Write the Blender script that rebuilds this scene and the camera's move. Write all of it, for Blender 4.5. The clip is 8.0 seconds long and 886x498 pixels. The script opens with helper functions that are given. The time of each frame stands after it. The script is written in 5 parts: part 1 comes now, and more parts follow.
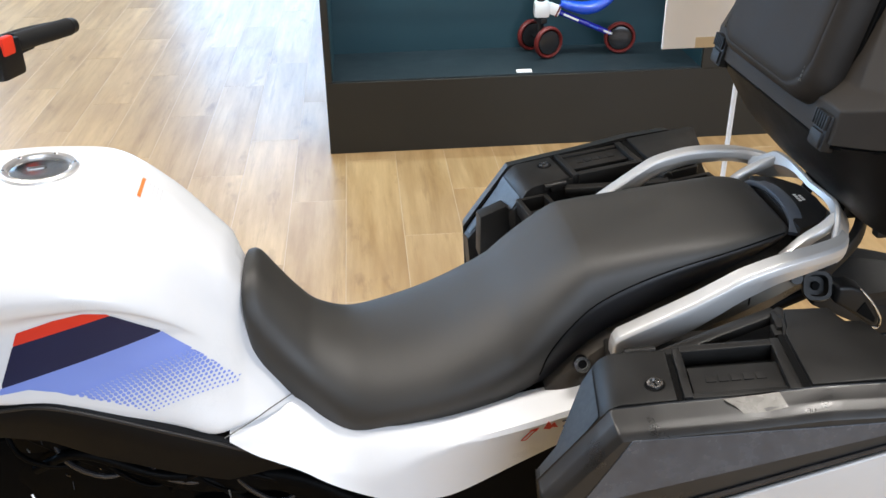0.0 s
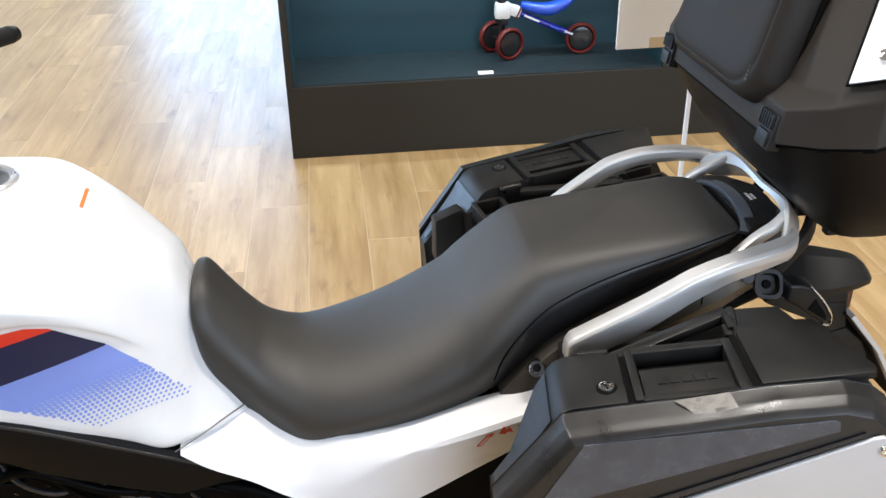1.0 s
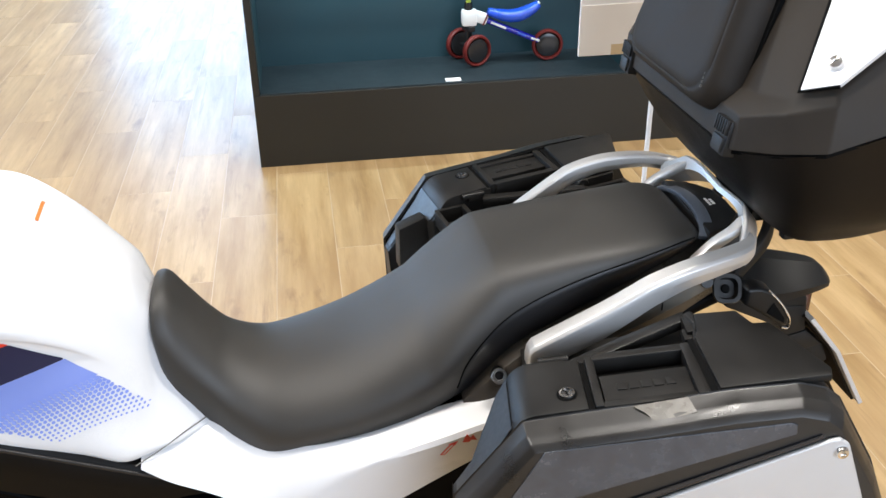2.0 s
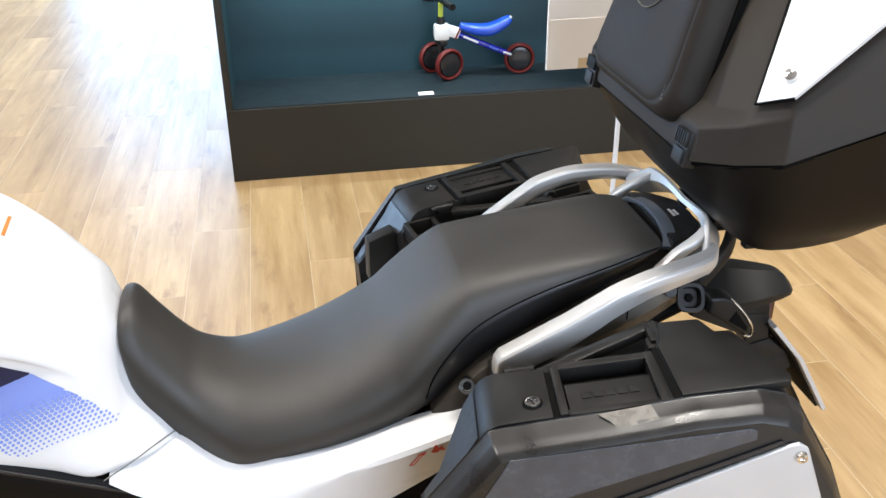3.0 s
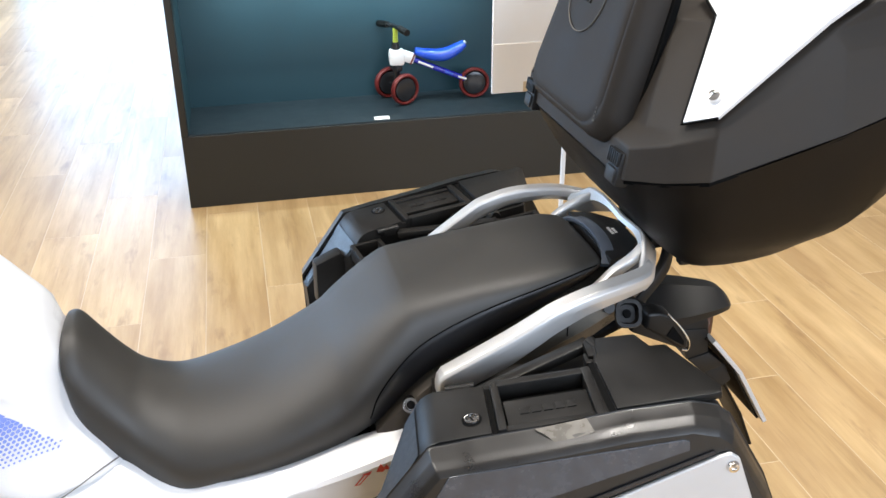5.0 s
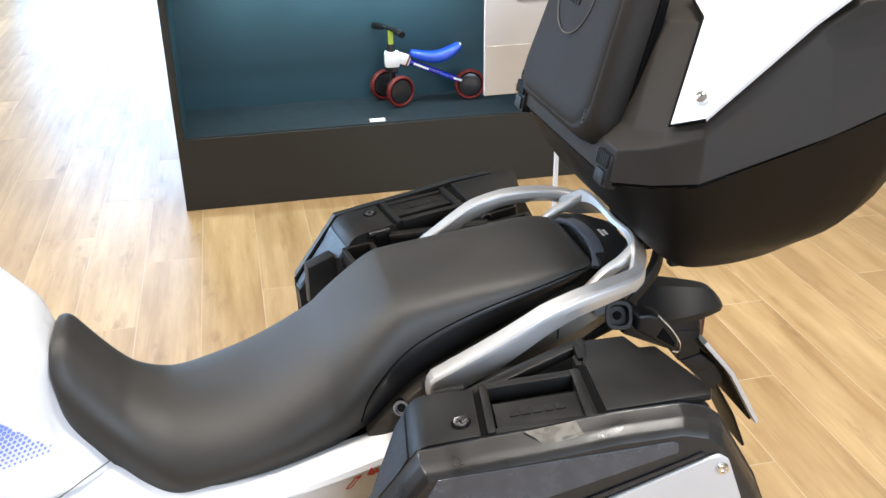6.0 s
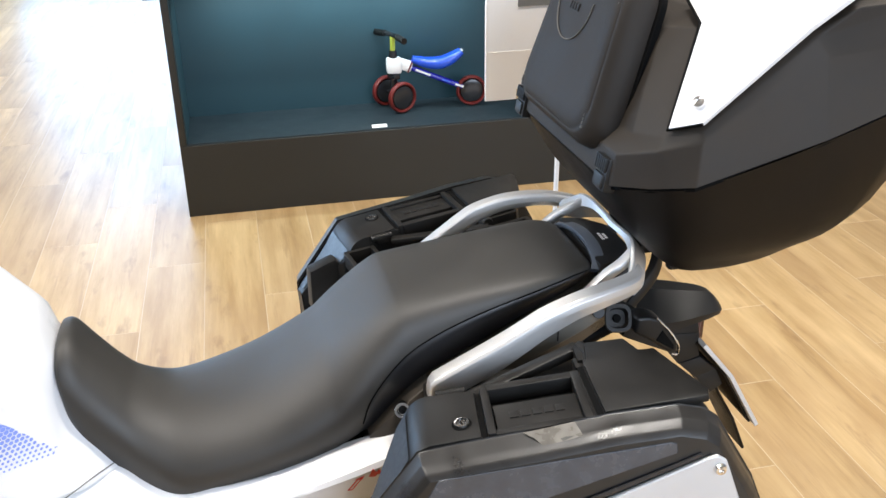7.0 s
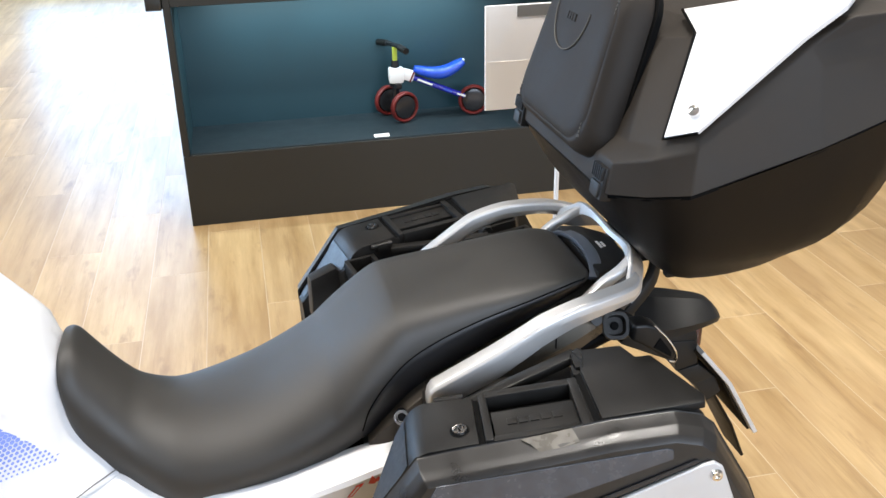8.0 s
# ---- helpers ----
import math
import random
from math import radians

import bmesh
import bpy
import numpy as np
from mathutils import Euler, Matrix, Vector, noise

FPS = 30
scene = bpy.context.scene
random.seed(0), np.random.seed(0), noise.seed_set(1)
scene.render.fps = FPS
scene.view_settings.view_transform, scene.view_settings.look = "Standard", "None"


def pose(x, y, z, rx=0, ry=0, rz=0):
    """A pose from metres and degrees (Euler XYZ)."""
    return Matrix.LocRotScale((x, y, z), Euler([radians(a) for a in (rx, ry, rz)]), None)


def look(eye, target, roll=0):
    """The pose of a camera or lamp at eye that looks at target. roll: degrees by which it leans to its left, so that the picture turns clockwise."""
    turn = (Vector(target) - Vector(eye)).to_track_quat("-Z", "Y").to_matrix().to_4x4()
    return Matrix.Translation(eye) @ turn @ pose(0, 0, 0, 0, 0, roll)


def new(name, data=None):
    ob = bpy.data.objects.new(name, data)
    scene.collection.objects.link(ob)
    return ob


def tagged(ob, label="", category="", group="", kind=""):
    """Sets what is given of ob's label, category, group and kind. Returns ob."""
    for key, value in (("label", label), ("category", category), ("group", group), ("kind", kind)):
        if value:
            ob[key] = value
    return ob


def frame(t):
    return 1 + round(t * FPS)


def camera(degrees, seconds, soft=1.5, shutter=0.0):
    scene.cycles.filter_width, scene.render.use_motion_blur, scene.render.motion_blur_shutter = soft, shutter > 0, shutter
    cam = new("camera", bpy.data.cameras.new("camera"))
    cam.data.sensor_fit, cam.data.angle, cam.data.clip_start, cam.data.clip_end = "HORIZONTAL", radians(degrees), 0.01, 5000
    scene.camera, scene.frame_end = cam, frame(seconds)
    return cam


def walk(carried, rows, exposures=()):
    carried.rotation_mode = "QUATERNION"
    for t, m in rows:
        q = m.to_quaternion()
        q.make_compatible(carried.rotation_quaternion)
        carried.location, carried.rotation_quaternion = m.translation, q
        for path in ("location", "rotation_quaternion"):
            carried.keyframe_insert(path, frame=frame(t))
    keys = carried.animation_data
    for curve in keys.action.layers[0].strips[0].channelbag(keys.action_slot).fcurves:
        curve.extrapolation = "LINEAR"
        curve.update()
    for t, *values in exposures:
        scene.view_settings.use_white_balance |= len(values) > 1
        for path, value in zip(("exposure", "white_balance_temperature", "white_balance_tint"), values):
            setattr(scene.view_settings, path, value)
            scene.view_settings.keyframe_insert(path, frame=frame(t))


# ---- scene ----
cam = camera(50.78, 8.0)
# seconds, place in metres, turn in degrees
ROWS = [
    (0.0, 0.3274, -1.3078, 1.6606, 61.244, 0.739, -6.174),
    (0.5, 0.3456, -1.3019, 1.6578, 61.096, 0.831, -7.263),
    (1.0, 0.3606, -1.2976, 1.6582, 61.332, 0.895, -8.202),
    (1.5, 0.3716, -1.2962, 1.6589, 61.463, 0.811, -9.149),
    (3.0, 0.3931, -1.3150, 1.6656, 62.479, 0.508, -11.371),
    (3.5, 0.4001, -1.3244, 1.6664, 62.923, 0.132, -12.273),
    (4.0, 0.4109, -1.3339, 1.6685, 63.379, 0.024, -13.163),
    (4.5, 0.4169, -1.3427, 1.6695, 63.772, 0.246, -13.451),
    (6.0, 0.4406, -1.3467, 1.6718, 64.020, 0.634, -13.783),
    (6.5, 0.4407, -1.3529, 1.6721, 64.164, 0.651, -13.719),
    (7.0, 0.4392, -1.3620, 1.6745, 64.401, 0.740, -13.673),
    (7.5, 0.4423, -1.3695, 1.6771, 64.652, 0.884, -13.631),
    (8.0, 0.4448, -1.3751, 1.6782, 64.963, 0.938, -13.492),
]
walk(cam, [(t, pose(x, y, z, rx, ry, rz)) for t, x, y, z, rx, ry, rz in ROWS], [(0.0, -0.34), (1.5, -0.23), (4.0, -0.06), (8.0, -0.04)])

# ---- world, daylight and lamps ----
world = bpy.data.worlds.new("world")
scene.world = world
world.use_nodes = True
wn = world.node_tree
sky = wn.nodes.new("ShaderNodeTexSky")
sky.sky_type, sky.sun_disc = "NISHITA", False
sky.sun_elevation, sky.sun_rotation = radians(48), radians(-60)
wn.nodes["Background"].inputs["Strength"].default_value = 0.12
wn.links.new(sky.outputs["Color"], wn.nodes["Background"].inputs["Color"])


def area(name, m, sx, sy, watts, color):
    data = bpy.data.lights.new(name, "AREA")
    data.shape, data.size, data.size_y, data.energy, data.color = "RECTANGLE", sx, sy, watts, color
    ob = new(name, data)
    ob.matrix_world = m
    return ob


DAY, CLOUD, WARM = (0.37, 0.63, 1.0), (0.72, 0.83, 1.0), (1.0, 0.955, 0.905)
# daylight in the two openings of the back wall and in the walls ahead of and beside the motorcycle
area("window_light", look((-0.55, 9.4, 1.75), (-0.55, 0, 1.70)), 2.0, 2.9, 128, DAY)
area("window_light", look((-5.55, 9.4, 2.0), (-5.55, 0, 1.9)), 2.4, 3.7, 400, DAY)
area("window_light", look((-6.9, 3.8, 2.45), (0, 2.6, 1.6)), 4.4, 2.4, 300, DAY)
area("window_light", look((2.2, -4.9, 2.5), (2.2, 0, 2.0)), 4.6, 2.4, 320, CLOUD)
# lit ceiling panels
for cx, cy in ((-3.4, 2.4), (1.3, 0.0), (-1.6, 0.2), (3.9, 1.2), (-5.0, 6.0), (0.4, 6.4)):
    area("ceiling_lamp", look((cx, cy, 4.16), (cx, cy, 0)), 1.15, 0.28, 112, WARM)
# lamp strip under the shelf of the display niche
area("shelf_lamp", look((1.0, 2.86, 0.945), (1.0, 3.00, 0.55)), 1.25, 0.02, 8, (0.72, 0.93, 1.0))


# ---- materials ----
def nodes_of(name):
    m = bpy.data.materials.new(name)
    m.use_nodes = True
    return m, m.node_tree, m.node_tree.nodes["Principled BSDF"]


def link(t, a, b):
    t.links.new(a, b)


def mixed(t, fac, a, b):
    n = t.nodes.new("ShaderNodeMix")
    n.data_type = "RGBA"
    if isinstance(fac, float):
        n.inputs[0].default_value = fac
    else:
        link(t, fac, n.inputs[0])
    for i, v in ((6, a), (7, b)):
        if isinstance(v, tuple):
            n.inputs[i].default_value = (*v, 1)
        else:
            link(t, v, n.inputs[i])
    return n.outputs[2]


def ranged(t, v, lo, hi, a=0.3, b=0.7):
    n = t.nodes.new("ShaderNodeMapRange")
    n.inputs[1].default_value, n.inputs[2].default_value, n.inputs[3].default_value, n.inputs[4].default_value = a, b, lo, hi
    link(t, v, n.inputs[0])
    return n.outputs[0]


def noisy(t, vec, scale, detail=4.0, rough=0.55):
    n = t.nodes.new("ShaderNodeTexNoise")
    n.inputs["Scale"].default_value, n.inputs["Detail"].default_value, n.inputs["Roughness"].default_value = scale, detail, rough
    if vec is not None:
        link(t, vec, n.inputs["Vector"])
    return n.outputs["Fac"]


def coords(t, kind="Object", scale=(1, 1, 1)):
    c = t.nodes.new("ShaderNodeTexCoord")
    m = t.nodes.new("ShaderNodeMapping")
    m.inputs["Scale"].default_value = scale
    link(t, c.outputs[kind], m.inputs["Vector"])
    return m.outputs["Vector"]


def bumped(t, b, height, strength, distance=0.001):
    n = t.nodes.new("ShaderNodeBump")
    n.inputs["Strength"].default_value, n.inputs["Distance"].default_value = strength, distance
    link(t, height, n.inputs["Height"])
    link(t, n.outputs["Normal"], b.inputs["Normal"])


def surface(name, color, rough=0.5, metal=0.0, vary=0.12, grain=400.0, bump=0.15, coat=0.0, smudge=0.08, big=6.0, depth=0.0004, spec=0.5):
    """A plain material with stains at a large scale and grain at a small one."""
    m, t, b = nodes_of(name)
    v = coords(t)
    large, small = noisy(t, v, big, 5), noisy(t, v, grain, 3)
    dark = tuple(c * (1 - vary) for c in color)
    light = tuple(min(1, c * (1 + vary)) for c in color)
    link(t, mixed(t, ranged(t, large, 0.0, 1.0), dark, light), b.inputs["Base Color"])
    mixr = t.nodes.new("ShaderNodeMath")
    mixr.operation = "ADD"
    link(t, ranged(t, large, rough - smudge, rough + smudge), mixr.inputs[0])
    link(t, ranged(t, small, -smudge * 0.4, smudge * 0.4), mixr.inputs[1])
    link(t, mixr.outputs[0], b.inputs["Roughness"])
    b.inputs["Metallic"].default_value = metal
    b.inputs["Specular IOR Level"].default_value = spec
    b.inputs["Coat Weight"].default_value, b.inputs["Coat Roughness"].default_value = coat, 0.06
    if bump:
        bumped(t, b, small, bump, depth)
    return m


M_WHITE = surface("white_paint", (0.755, 0.755, 0.76), 0.30, 0.0, 0.02, 900, 0.02, 0.4, 0.04)
M_SEAT = surface("seat_leatherette", (0.0265, 0.0240, 0.0203), 0.56, 0.0, 0.15, 1400, 0.30, 0.0, 0.04, 9.0, 0.0003, 0.60)
M_CUSHION = surface("cushion_leatherette", (0.0215, 0.0175, 0.0140), 0.60, 0.0, 0.15, 900, 0.35, 0.0, 0.05, 9.0, 0.0004, 0.19)
M_BLACK = surface("black_plastic", (0.0055, 0.0052, 0.005), 0.45, 0.0, 0.2, 1800, 0.35, 0.0, 0.08, 12.0, 0.0002, 0.36)
M_LID = surface("matt_case_plastic", (0.0245, 0.0195, 0.0148), 0.60, 0.0, 0.18, 1500, 0.45, 0.0, 0.06, 10.0, 0.0003, 0.26)
M_CASE = surface("satin_case_plastic", (0.0130, 0.0120, 0.0108), 0.44, 0.0, 0.22, 1300, 0.35, 0.0, 0.08, 14.0, 0.0002, 0.25)
M_FLANK = surface("smooth_seat_vinyl", (0.0125, 0.0125, 0.0140), 0.40, 0.0, 0.15, 1200, 0.20, 0.0, 0.05, 9.0, 0.0002, 0.55)
M_GLOSS = surface("black_gloss_plastic", (0.018, 0.018, 0.020), 0.22, 0.0, 0.2, 600, 0.05, 0.0, 0.06, 14.0)
M_DOOR = surface("satin_black_plastic", (0.017, 0.0155, 0.014), 0.36, 0.0, 0.25, 700, 0.12, 0.0, 0.10, 18.0)
M_GREYPLASTIC = surface("grey_plastic", (0.16, 0.15, 0.13), 0.3, 0.0, 0.1, 700, 0.1)
# smudged black plastic; its lighter blue-grey is reflected daylight put into the colour
M_SCUFFSHEEN = surface("scuffed_sheen_plastic", (0.060, 0.067, 0.080), 0.24, 0.0, 0.30, 120, 0.12, 0.2, 0.10, 22.0)
# scuffed case plastic, lightened blue-grey to paint in daylight from ahead
M_FRONTSHEEN = surface("daylit_scuffed_plastic", (0.022, 0.023, 0.026), 0.42, 0.0, 0.30, 120, 0.15, 0.0, 0.10, 26.0)
M_RUBBER = surface("rubber", (0.006, 0.006, 0.006), 0.65, 0.0, 0.2, 500, 0.4, spec=0.3)
M_SILVER = surface("silver_paint", (0.66, 0.65, 0.635), 0.45, 0.66, 0.03, 1500, 0.05, 0.1, 0.015)
M_ALU = surface("brushed_aluminium", (0.66, 0.65, 0.63), 0.33, 0.85, 0.05, 900, 0.08, 0.0, 0.05)
M_CHROME = surface("chrome", (0.78, 0.77, 0.75), 0.14, 1.0, 0.04, 300, 0.03, 0.0, 0.04)
M_DARKHOLE = surface("dark_slot", (0.004, 0.004, 0.004), 0.7, 0.0, 0.1, 500, 0.0, spec=0.06)
M_ENGINE = surface("engine_metal", (0.010, 0.010, 0.011), 0.45, 0.2, 0.3, 200, 0.3, 0.0, 0.1, 20.0)
M_RED = surface("red_decal", (0.70, 0.030, 0.010), 0.38, 0.0, 0.04, 900, 0.0, 0.15, 0.03)
M_NAVY = surface("navy_decal", (0.008, 0.009, 0.045), 0.40, 0.0, 0.05, 900, 0.0, 0.1, 0.03, spec=0.35)
M_BLUE = surface("blue_decal", (0.21, 0.29, 0.70), 0.36, 0.0, 0.03, 900, 0.0, 0.2, 0.03)
M_DOT = surface("violet_blue_dots", (0.205, 0.285, 0.70), 0.36, 0.0, 0.03, 900, 0.0, 0.2, 0.03)
M_ORANGE = surface("orange_sticker", (0.80, 0.20, 0.04), 0.4, 0.0, 0.03, 900, 0.0)
M_GREYINK = surface("grey_ink", (0.62, 0.62, 0.63), 0.4, 0.0, 0.05, 900, 0.0)
M_PAPER = surface("paper", (0.88, 0.865, 0.85), 0.6, 0.0, 0.03, 300, 0.05)
M_TAN = surface("tan_print", (0.62, 0.47, 0.28), 0.6, 0.0, 0.05, 300, 0.05)
M_BEIGE = surface("beige_print", (0.86, 0.81, 0.75), 0.6, 0.0, 0.02, 300, 0.05)
M_BAND = surface("grey_print", (0.17, 0.165, 0.155), 0.6, 0.0, 0.05, 300, 0.05)
M_CAB = surface("dark_laminate", (0.0112, 0.0108, 0.0080), 0.5, 0.0, 0.10, 260, 0.15, 0.0, 0.06, 3.0)
M_NICHE = surface("niche_floor", (0.015, 0.026, 0.033), 0.5, 0.0, 0.08, 300, 0.1)
M_TEAL = surface("teal_panel", (0.009, 0.039, 0.053), 0.55, 0.0, 0.08, 300, 0.1, 0.0, 0.05, 3.0)
M_WALL = surface("wall_paint", (0.30, 0.29, 0.28), 0.85, 0.0, 0.03, 200, 0.2)
M_WHITEWALL = surface("white_wall_paint", (0.76, 0.75, 0.73), 0.85, 0.0, 0.03, 200, 0.2)
M_CEIL = surface("ceiling_paint", (0.40, 0.39, 0.38), 0.9, 0.0, 0.03, 150, 0.2)
M_FRAME = surface("window_frame_paint", (0.08, 0.08, 0.085), 0.45, 0.0, 0.1, 300, 0.1)
M_TOYBLUE = surface("toy_blue_plastic", (0.010, 0.075, 0.60), 0.28, 0.0, 0.06, 500, 0.03, 0.3)
M_TOYDEEP = surface("toy_deep_blue_paint", (0.012, 0.015, 0.36), 0.25, 0.0, 0.06, 500, 0.0, 0.4)
M_TOYRED = surface("toy_red_rubber", (0.13, 0.009, 0.007), 0.55, 0.0, 0.1, 500, 0.1)
M_TOYWHITE = surface("toy_white_plastic", (0.78, 0.79, 0.80), 0.35, 0.0, 0.03, 500, 0.02)
M_TOYGREEN = surface("toy_lime_post", (0.42, 0.48, 0.06), 0.35, 0.0, 0.05, 500, 0.0)
M_GROUT = surface("grout", (0.58, 0.45, 0.29), 0.36, 0.0, 0.08, 300, 0.2)
M_THREAD = surface("grey_thread", (0.085, 0.078, 0.066), 0.7, 0.0, 0.2, 900, 0.3)
M_STICK = surface("film_remnant", (0.095, 0.085, 0.068), 0.3, 0.0, 0.4, 60, 0.5, 0.0, 0.12, 40.0, 0.001)
M_LAMP, lt, lb = nodes_of("lamp_diffuser")
lb.inputs["Emission Color"].default_value, lb.inputs["Emission Strength"].default_value = (1.0, 0.86, 0.7, 1), 4.0
M_GLASS, gt, gb = nodes_of("window_glass")
gb.inputs["Transmission Weight"].default_value, gb.inputs["Roughness"].default_value, gb.inputs["IOR"].default_value = 1.0, 0.02, 1.05
M_SLATE = surface("slate_plastic", (0.060, 0.070, 0.088), 0.34, 0.0, 0.08, 600, 0.05)
M_PLATE = surface("silver_plate", (0.62, 0.615, 0.61), 0.42, 0.30, 0.04, 900, 0.06, 0.0, 0.04)
M_LOCK = surface("lock_steel", (0.32, 0.31, 0.30), 0.28, 1.0, 0.1, 400, 0.05)
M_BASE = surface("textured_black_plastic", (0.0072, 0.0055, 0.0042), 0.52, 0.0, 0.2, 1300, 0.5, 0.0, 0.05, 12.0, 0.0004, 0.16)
M_TRIM = surface("matt_trim_plastic", (0.0038, 0.0033, 0.0030), 0.50, 0.0, 0.2, 1500, 0.4, 0.0, 0.06, 12.0, 0.0002, 0.13)
M_LIP = surface("lighter_lip_plastic", (0.016, 0.015, 0.0145), 0.40, 0.0, 0.2, 900, 0.3, 0.0, 0.08, 14.0, 0.0002, 0.40)
M_COVER = surface("dark_grey_plastic", (0.062, 0.053, 0.044), 0.30, 0.0, 0.15, 700, 0.1, 0.0, 0.06, 12.0)
# near-zero black: the shade under the tank is put into this colour
M_DEEP = surface("shade_black_metal", (0.0014, 0.0014, 0.0015), 0.50, 0.0, 0.3, 300, 0.4, 0.0, 0.1, 20.0, 0.0004, 0.05)
M_MIRROR = surface("polished_steel", (0.52, 0.51, 0.50), 0.20, 1.0, 0.1, 200, 0.03)
M_TAILLENS = surface("smoked_lens", (0.05, 0.012, 0.010), 0.12, 0.0, 0.1, 300, 0.0, 0.6)


def plank_material():
    """Wood-look floor tile: long grain, knots, and a tone of its own for each plank."""
    m, t, b = nodes_of("wood_look_tile")
    info, geo = t.nodes.new("ShaderNodeObjectInfo"), t.nodes.new("ShaderNodeNewGeometry")
    s = t.nodes.new("ShaderNodeMath")
    s.operation = "ADD"
    link(t, info.outputs["Random"], s.inputs[0])
    link(t, geo.outputs["Random Per Island"], s.inputs[1])
    f = t.nodes.new("ShaderNodeMath")
    f.operation = "FRACT"
    link(t, s.outputs[0], f.inputs[0])
    rnd = f.outputs[0]
    off = t.nodes.new("ShaderNodeVectorMath")
    off.operation = "MULTIPLY_ADD"
    comb = t.nodes.new("ShaderNodeCombineXYZ")
    for i in range(3):
        link(t, rnd, comb.inputs[i])
    tc = t.nodes.new("ShaderNodeTexCoord")
    link(t, comb.outputs[0], off.inputs[0])
    off.inputs[1].default_value = (37.0, 61.0, 13.0)
    link(t, tc.outputs["Object"], off.inputs[2])

    def stretched(sx, sy):
        mp = t.nodes.new("ShaderNodeMapping")
        mp.inputs["Scale"].default_value = (sx, sy, 1)
        link(t, off.outputs[0], mp.inputs["Vector"])
        return mp.outputs["Vector"]

    grain = noisy(t, stretched(15, 1.3), 1.0, 8, 0.64)
    fine = noisy(t, stretched(160, 6), 1.0, 4, 0.6)
    cloud = noisy(t, stretched(5, 1.6), 1.0, 3, 0.5)
    knots = noisy(t, stretched(11, 3.2), 1.0, 4, 0.6)
    base = mixed(t, ranged(t, grain, 0.0, 1.0, 0.32, 0.68), (0.385, 0.240, 0.096), (0.625, 0.445, 0.225))
    tone = mixed(t, rnd, (0.83, 0.80, 0.76), (1.10, 1.10, 1.10))
    mul = t.nodes.new("ShaderNodeMix")
    mul.data_type, mul.blend_type = "RGBA", "MULTIPLY"
    mul.inputs[0].default_value = 1.0
    link(t, base, mul.inputs[6])
    link(t, tone, mul.inputs[7])
    c2 = mixed(t, ranged(t, cloud, 0.0, 0.6, 0.42, 0.72), mul.outputs[2], (0.37, 0.228, 0.10))
    streak = noisy(t, stretched(26, 1.5), 1.0, 5, 0.7)
    c2 = mixed(t, ranged(t, streak, 0.0, 0.70, 0.56, 0.74), c2, (0.265, 0.150, 0.062))
    c3 = mixed(t, ranged(t, knots, 0.0, 0.65, 0.60, 0.75), c2, (0.22, 0.118, 0.046))
    c4 = mixed(t, ranged(t, fine, 0.0, 0.14, 0.55, 0.75), c3, (0.30, 0.17, 0.07))
    link(t, c4, b.inputs["Base Color"])
    link(t, ranged(t, cloud, 0.34, 0.46), b.inputs["Roughness"])
    b.inputs["Specular IOR Level"].default_value = 0.5
    b.inputs["Coat Weight"].default_value, b.inputs["Coat Roughness"].default_value = 0.48, 0.38
    bumped(t, b, fine, 0.07, 0.0006)
    return m


M_PLANK = plank_material()


# ---- mesh helpers ----
def finish(bm, smooth=40):
    bmesh.ops.recalc_face_normals(bm, faces=bm.faces)
    for f in bm.faces:
        f.smooth = smooth > 0
    for e in bm.edges:
        if len(e.link_faces) == 2 and e.calc_face_angle(0) > radians(smooth):
            e.smooth = False
    return bm


def part(name, bm, material, parent=None, label="", smooth=40):
    """Links a bmesh as one mesh object under a thing or a part."""
    me = bpy.data.meshes.new(name)
    finish(bm, smooth)
    bm.to_mesh(me)
    bm.free()
    me.materials.append(material)
    ob = new(name, me)
    if parent is not None:
        ob.parent = parent
    if label:
        tagged(ob, label)
    return ob


def thing(name, m, label, category, group="", kind=""):
    ob = new(name)
    ob.empty_display_size = 0.05
    ob.matrix_world = m
    return tagged(ob, label, category, group, kind)


def grid(rows, closed=False, caps=False):
    """A skin over rows of points; closed joins each row's end to its start."""
    bm = bmesh.new()
    vs = [[bm.verts.new(p) for p in r] for r in rows]
    n = len(rows[0])
    for a, b in zip(vs, vs[1:]):
        for i in range(n if closed else n - 1):
            j = (i + 1) % n
            q = [a[i], a[j], b[j], b[i]]
            if len({v.co.to_tuple(6) for v in q}) > 2:
                try:
                    bm.faces.new(q)
                except ValueError:
                    pass
    if caps:
        bm.faces.new(vs[0])
        bm.faces.new(vs[-1])
    bmesh.ops.remove_doubles(bm, verts=bm.verts, dist=1e-5)
    return bm


def spline(pts, n):
    """n points along a smooth line through pts."""
    p = [Vector(q) for q in pts]
    p = [2 * p[0] - p[1]] + p + [2 * p[-1] - p[-2]]
    out = []
    for k in range(n):
        s = k / (n - 1) * (len(p) - 3)
        i = min(int(s), len(p) - 4)
        u = s - i
        a, b, c, d = p[i:i + 4]
        out.append(0.5 * ((2 * b) + (c - a) * u + (2 * a - 5 * b + 4 * c - d) * u * u + (3 * b - a - 3 * c + d) * u ** 3))
    return out


def rounded(w, h, r, seg=3):
    """A rounded rectangle as a ring of 2D points."""
    out = []
    for cx, cy, a0 in ((w / 2 - r, h / 2 - r, 0), (-w / 2 + r, h / 2 - r, 90), (-w / 2 + r, -h / 2 + r, 180), (w / 2 - r, -h / 2 + r, 270)):
        for i in range(seg + 1):
            a = radians(a0 + 90 * i / seg)
            out.append((cx + r * math.cos(a), cy + r * math.sin(a)))
    return out


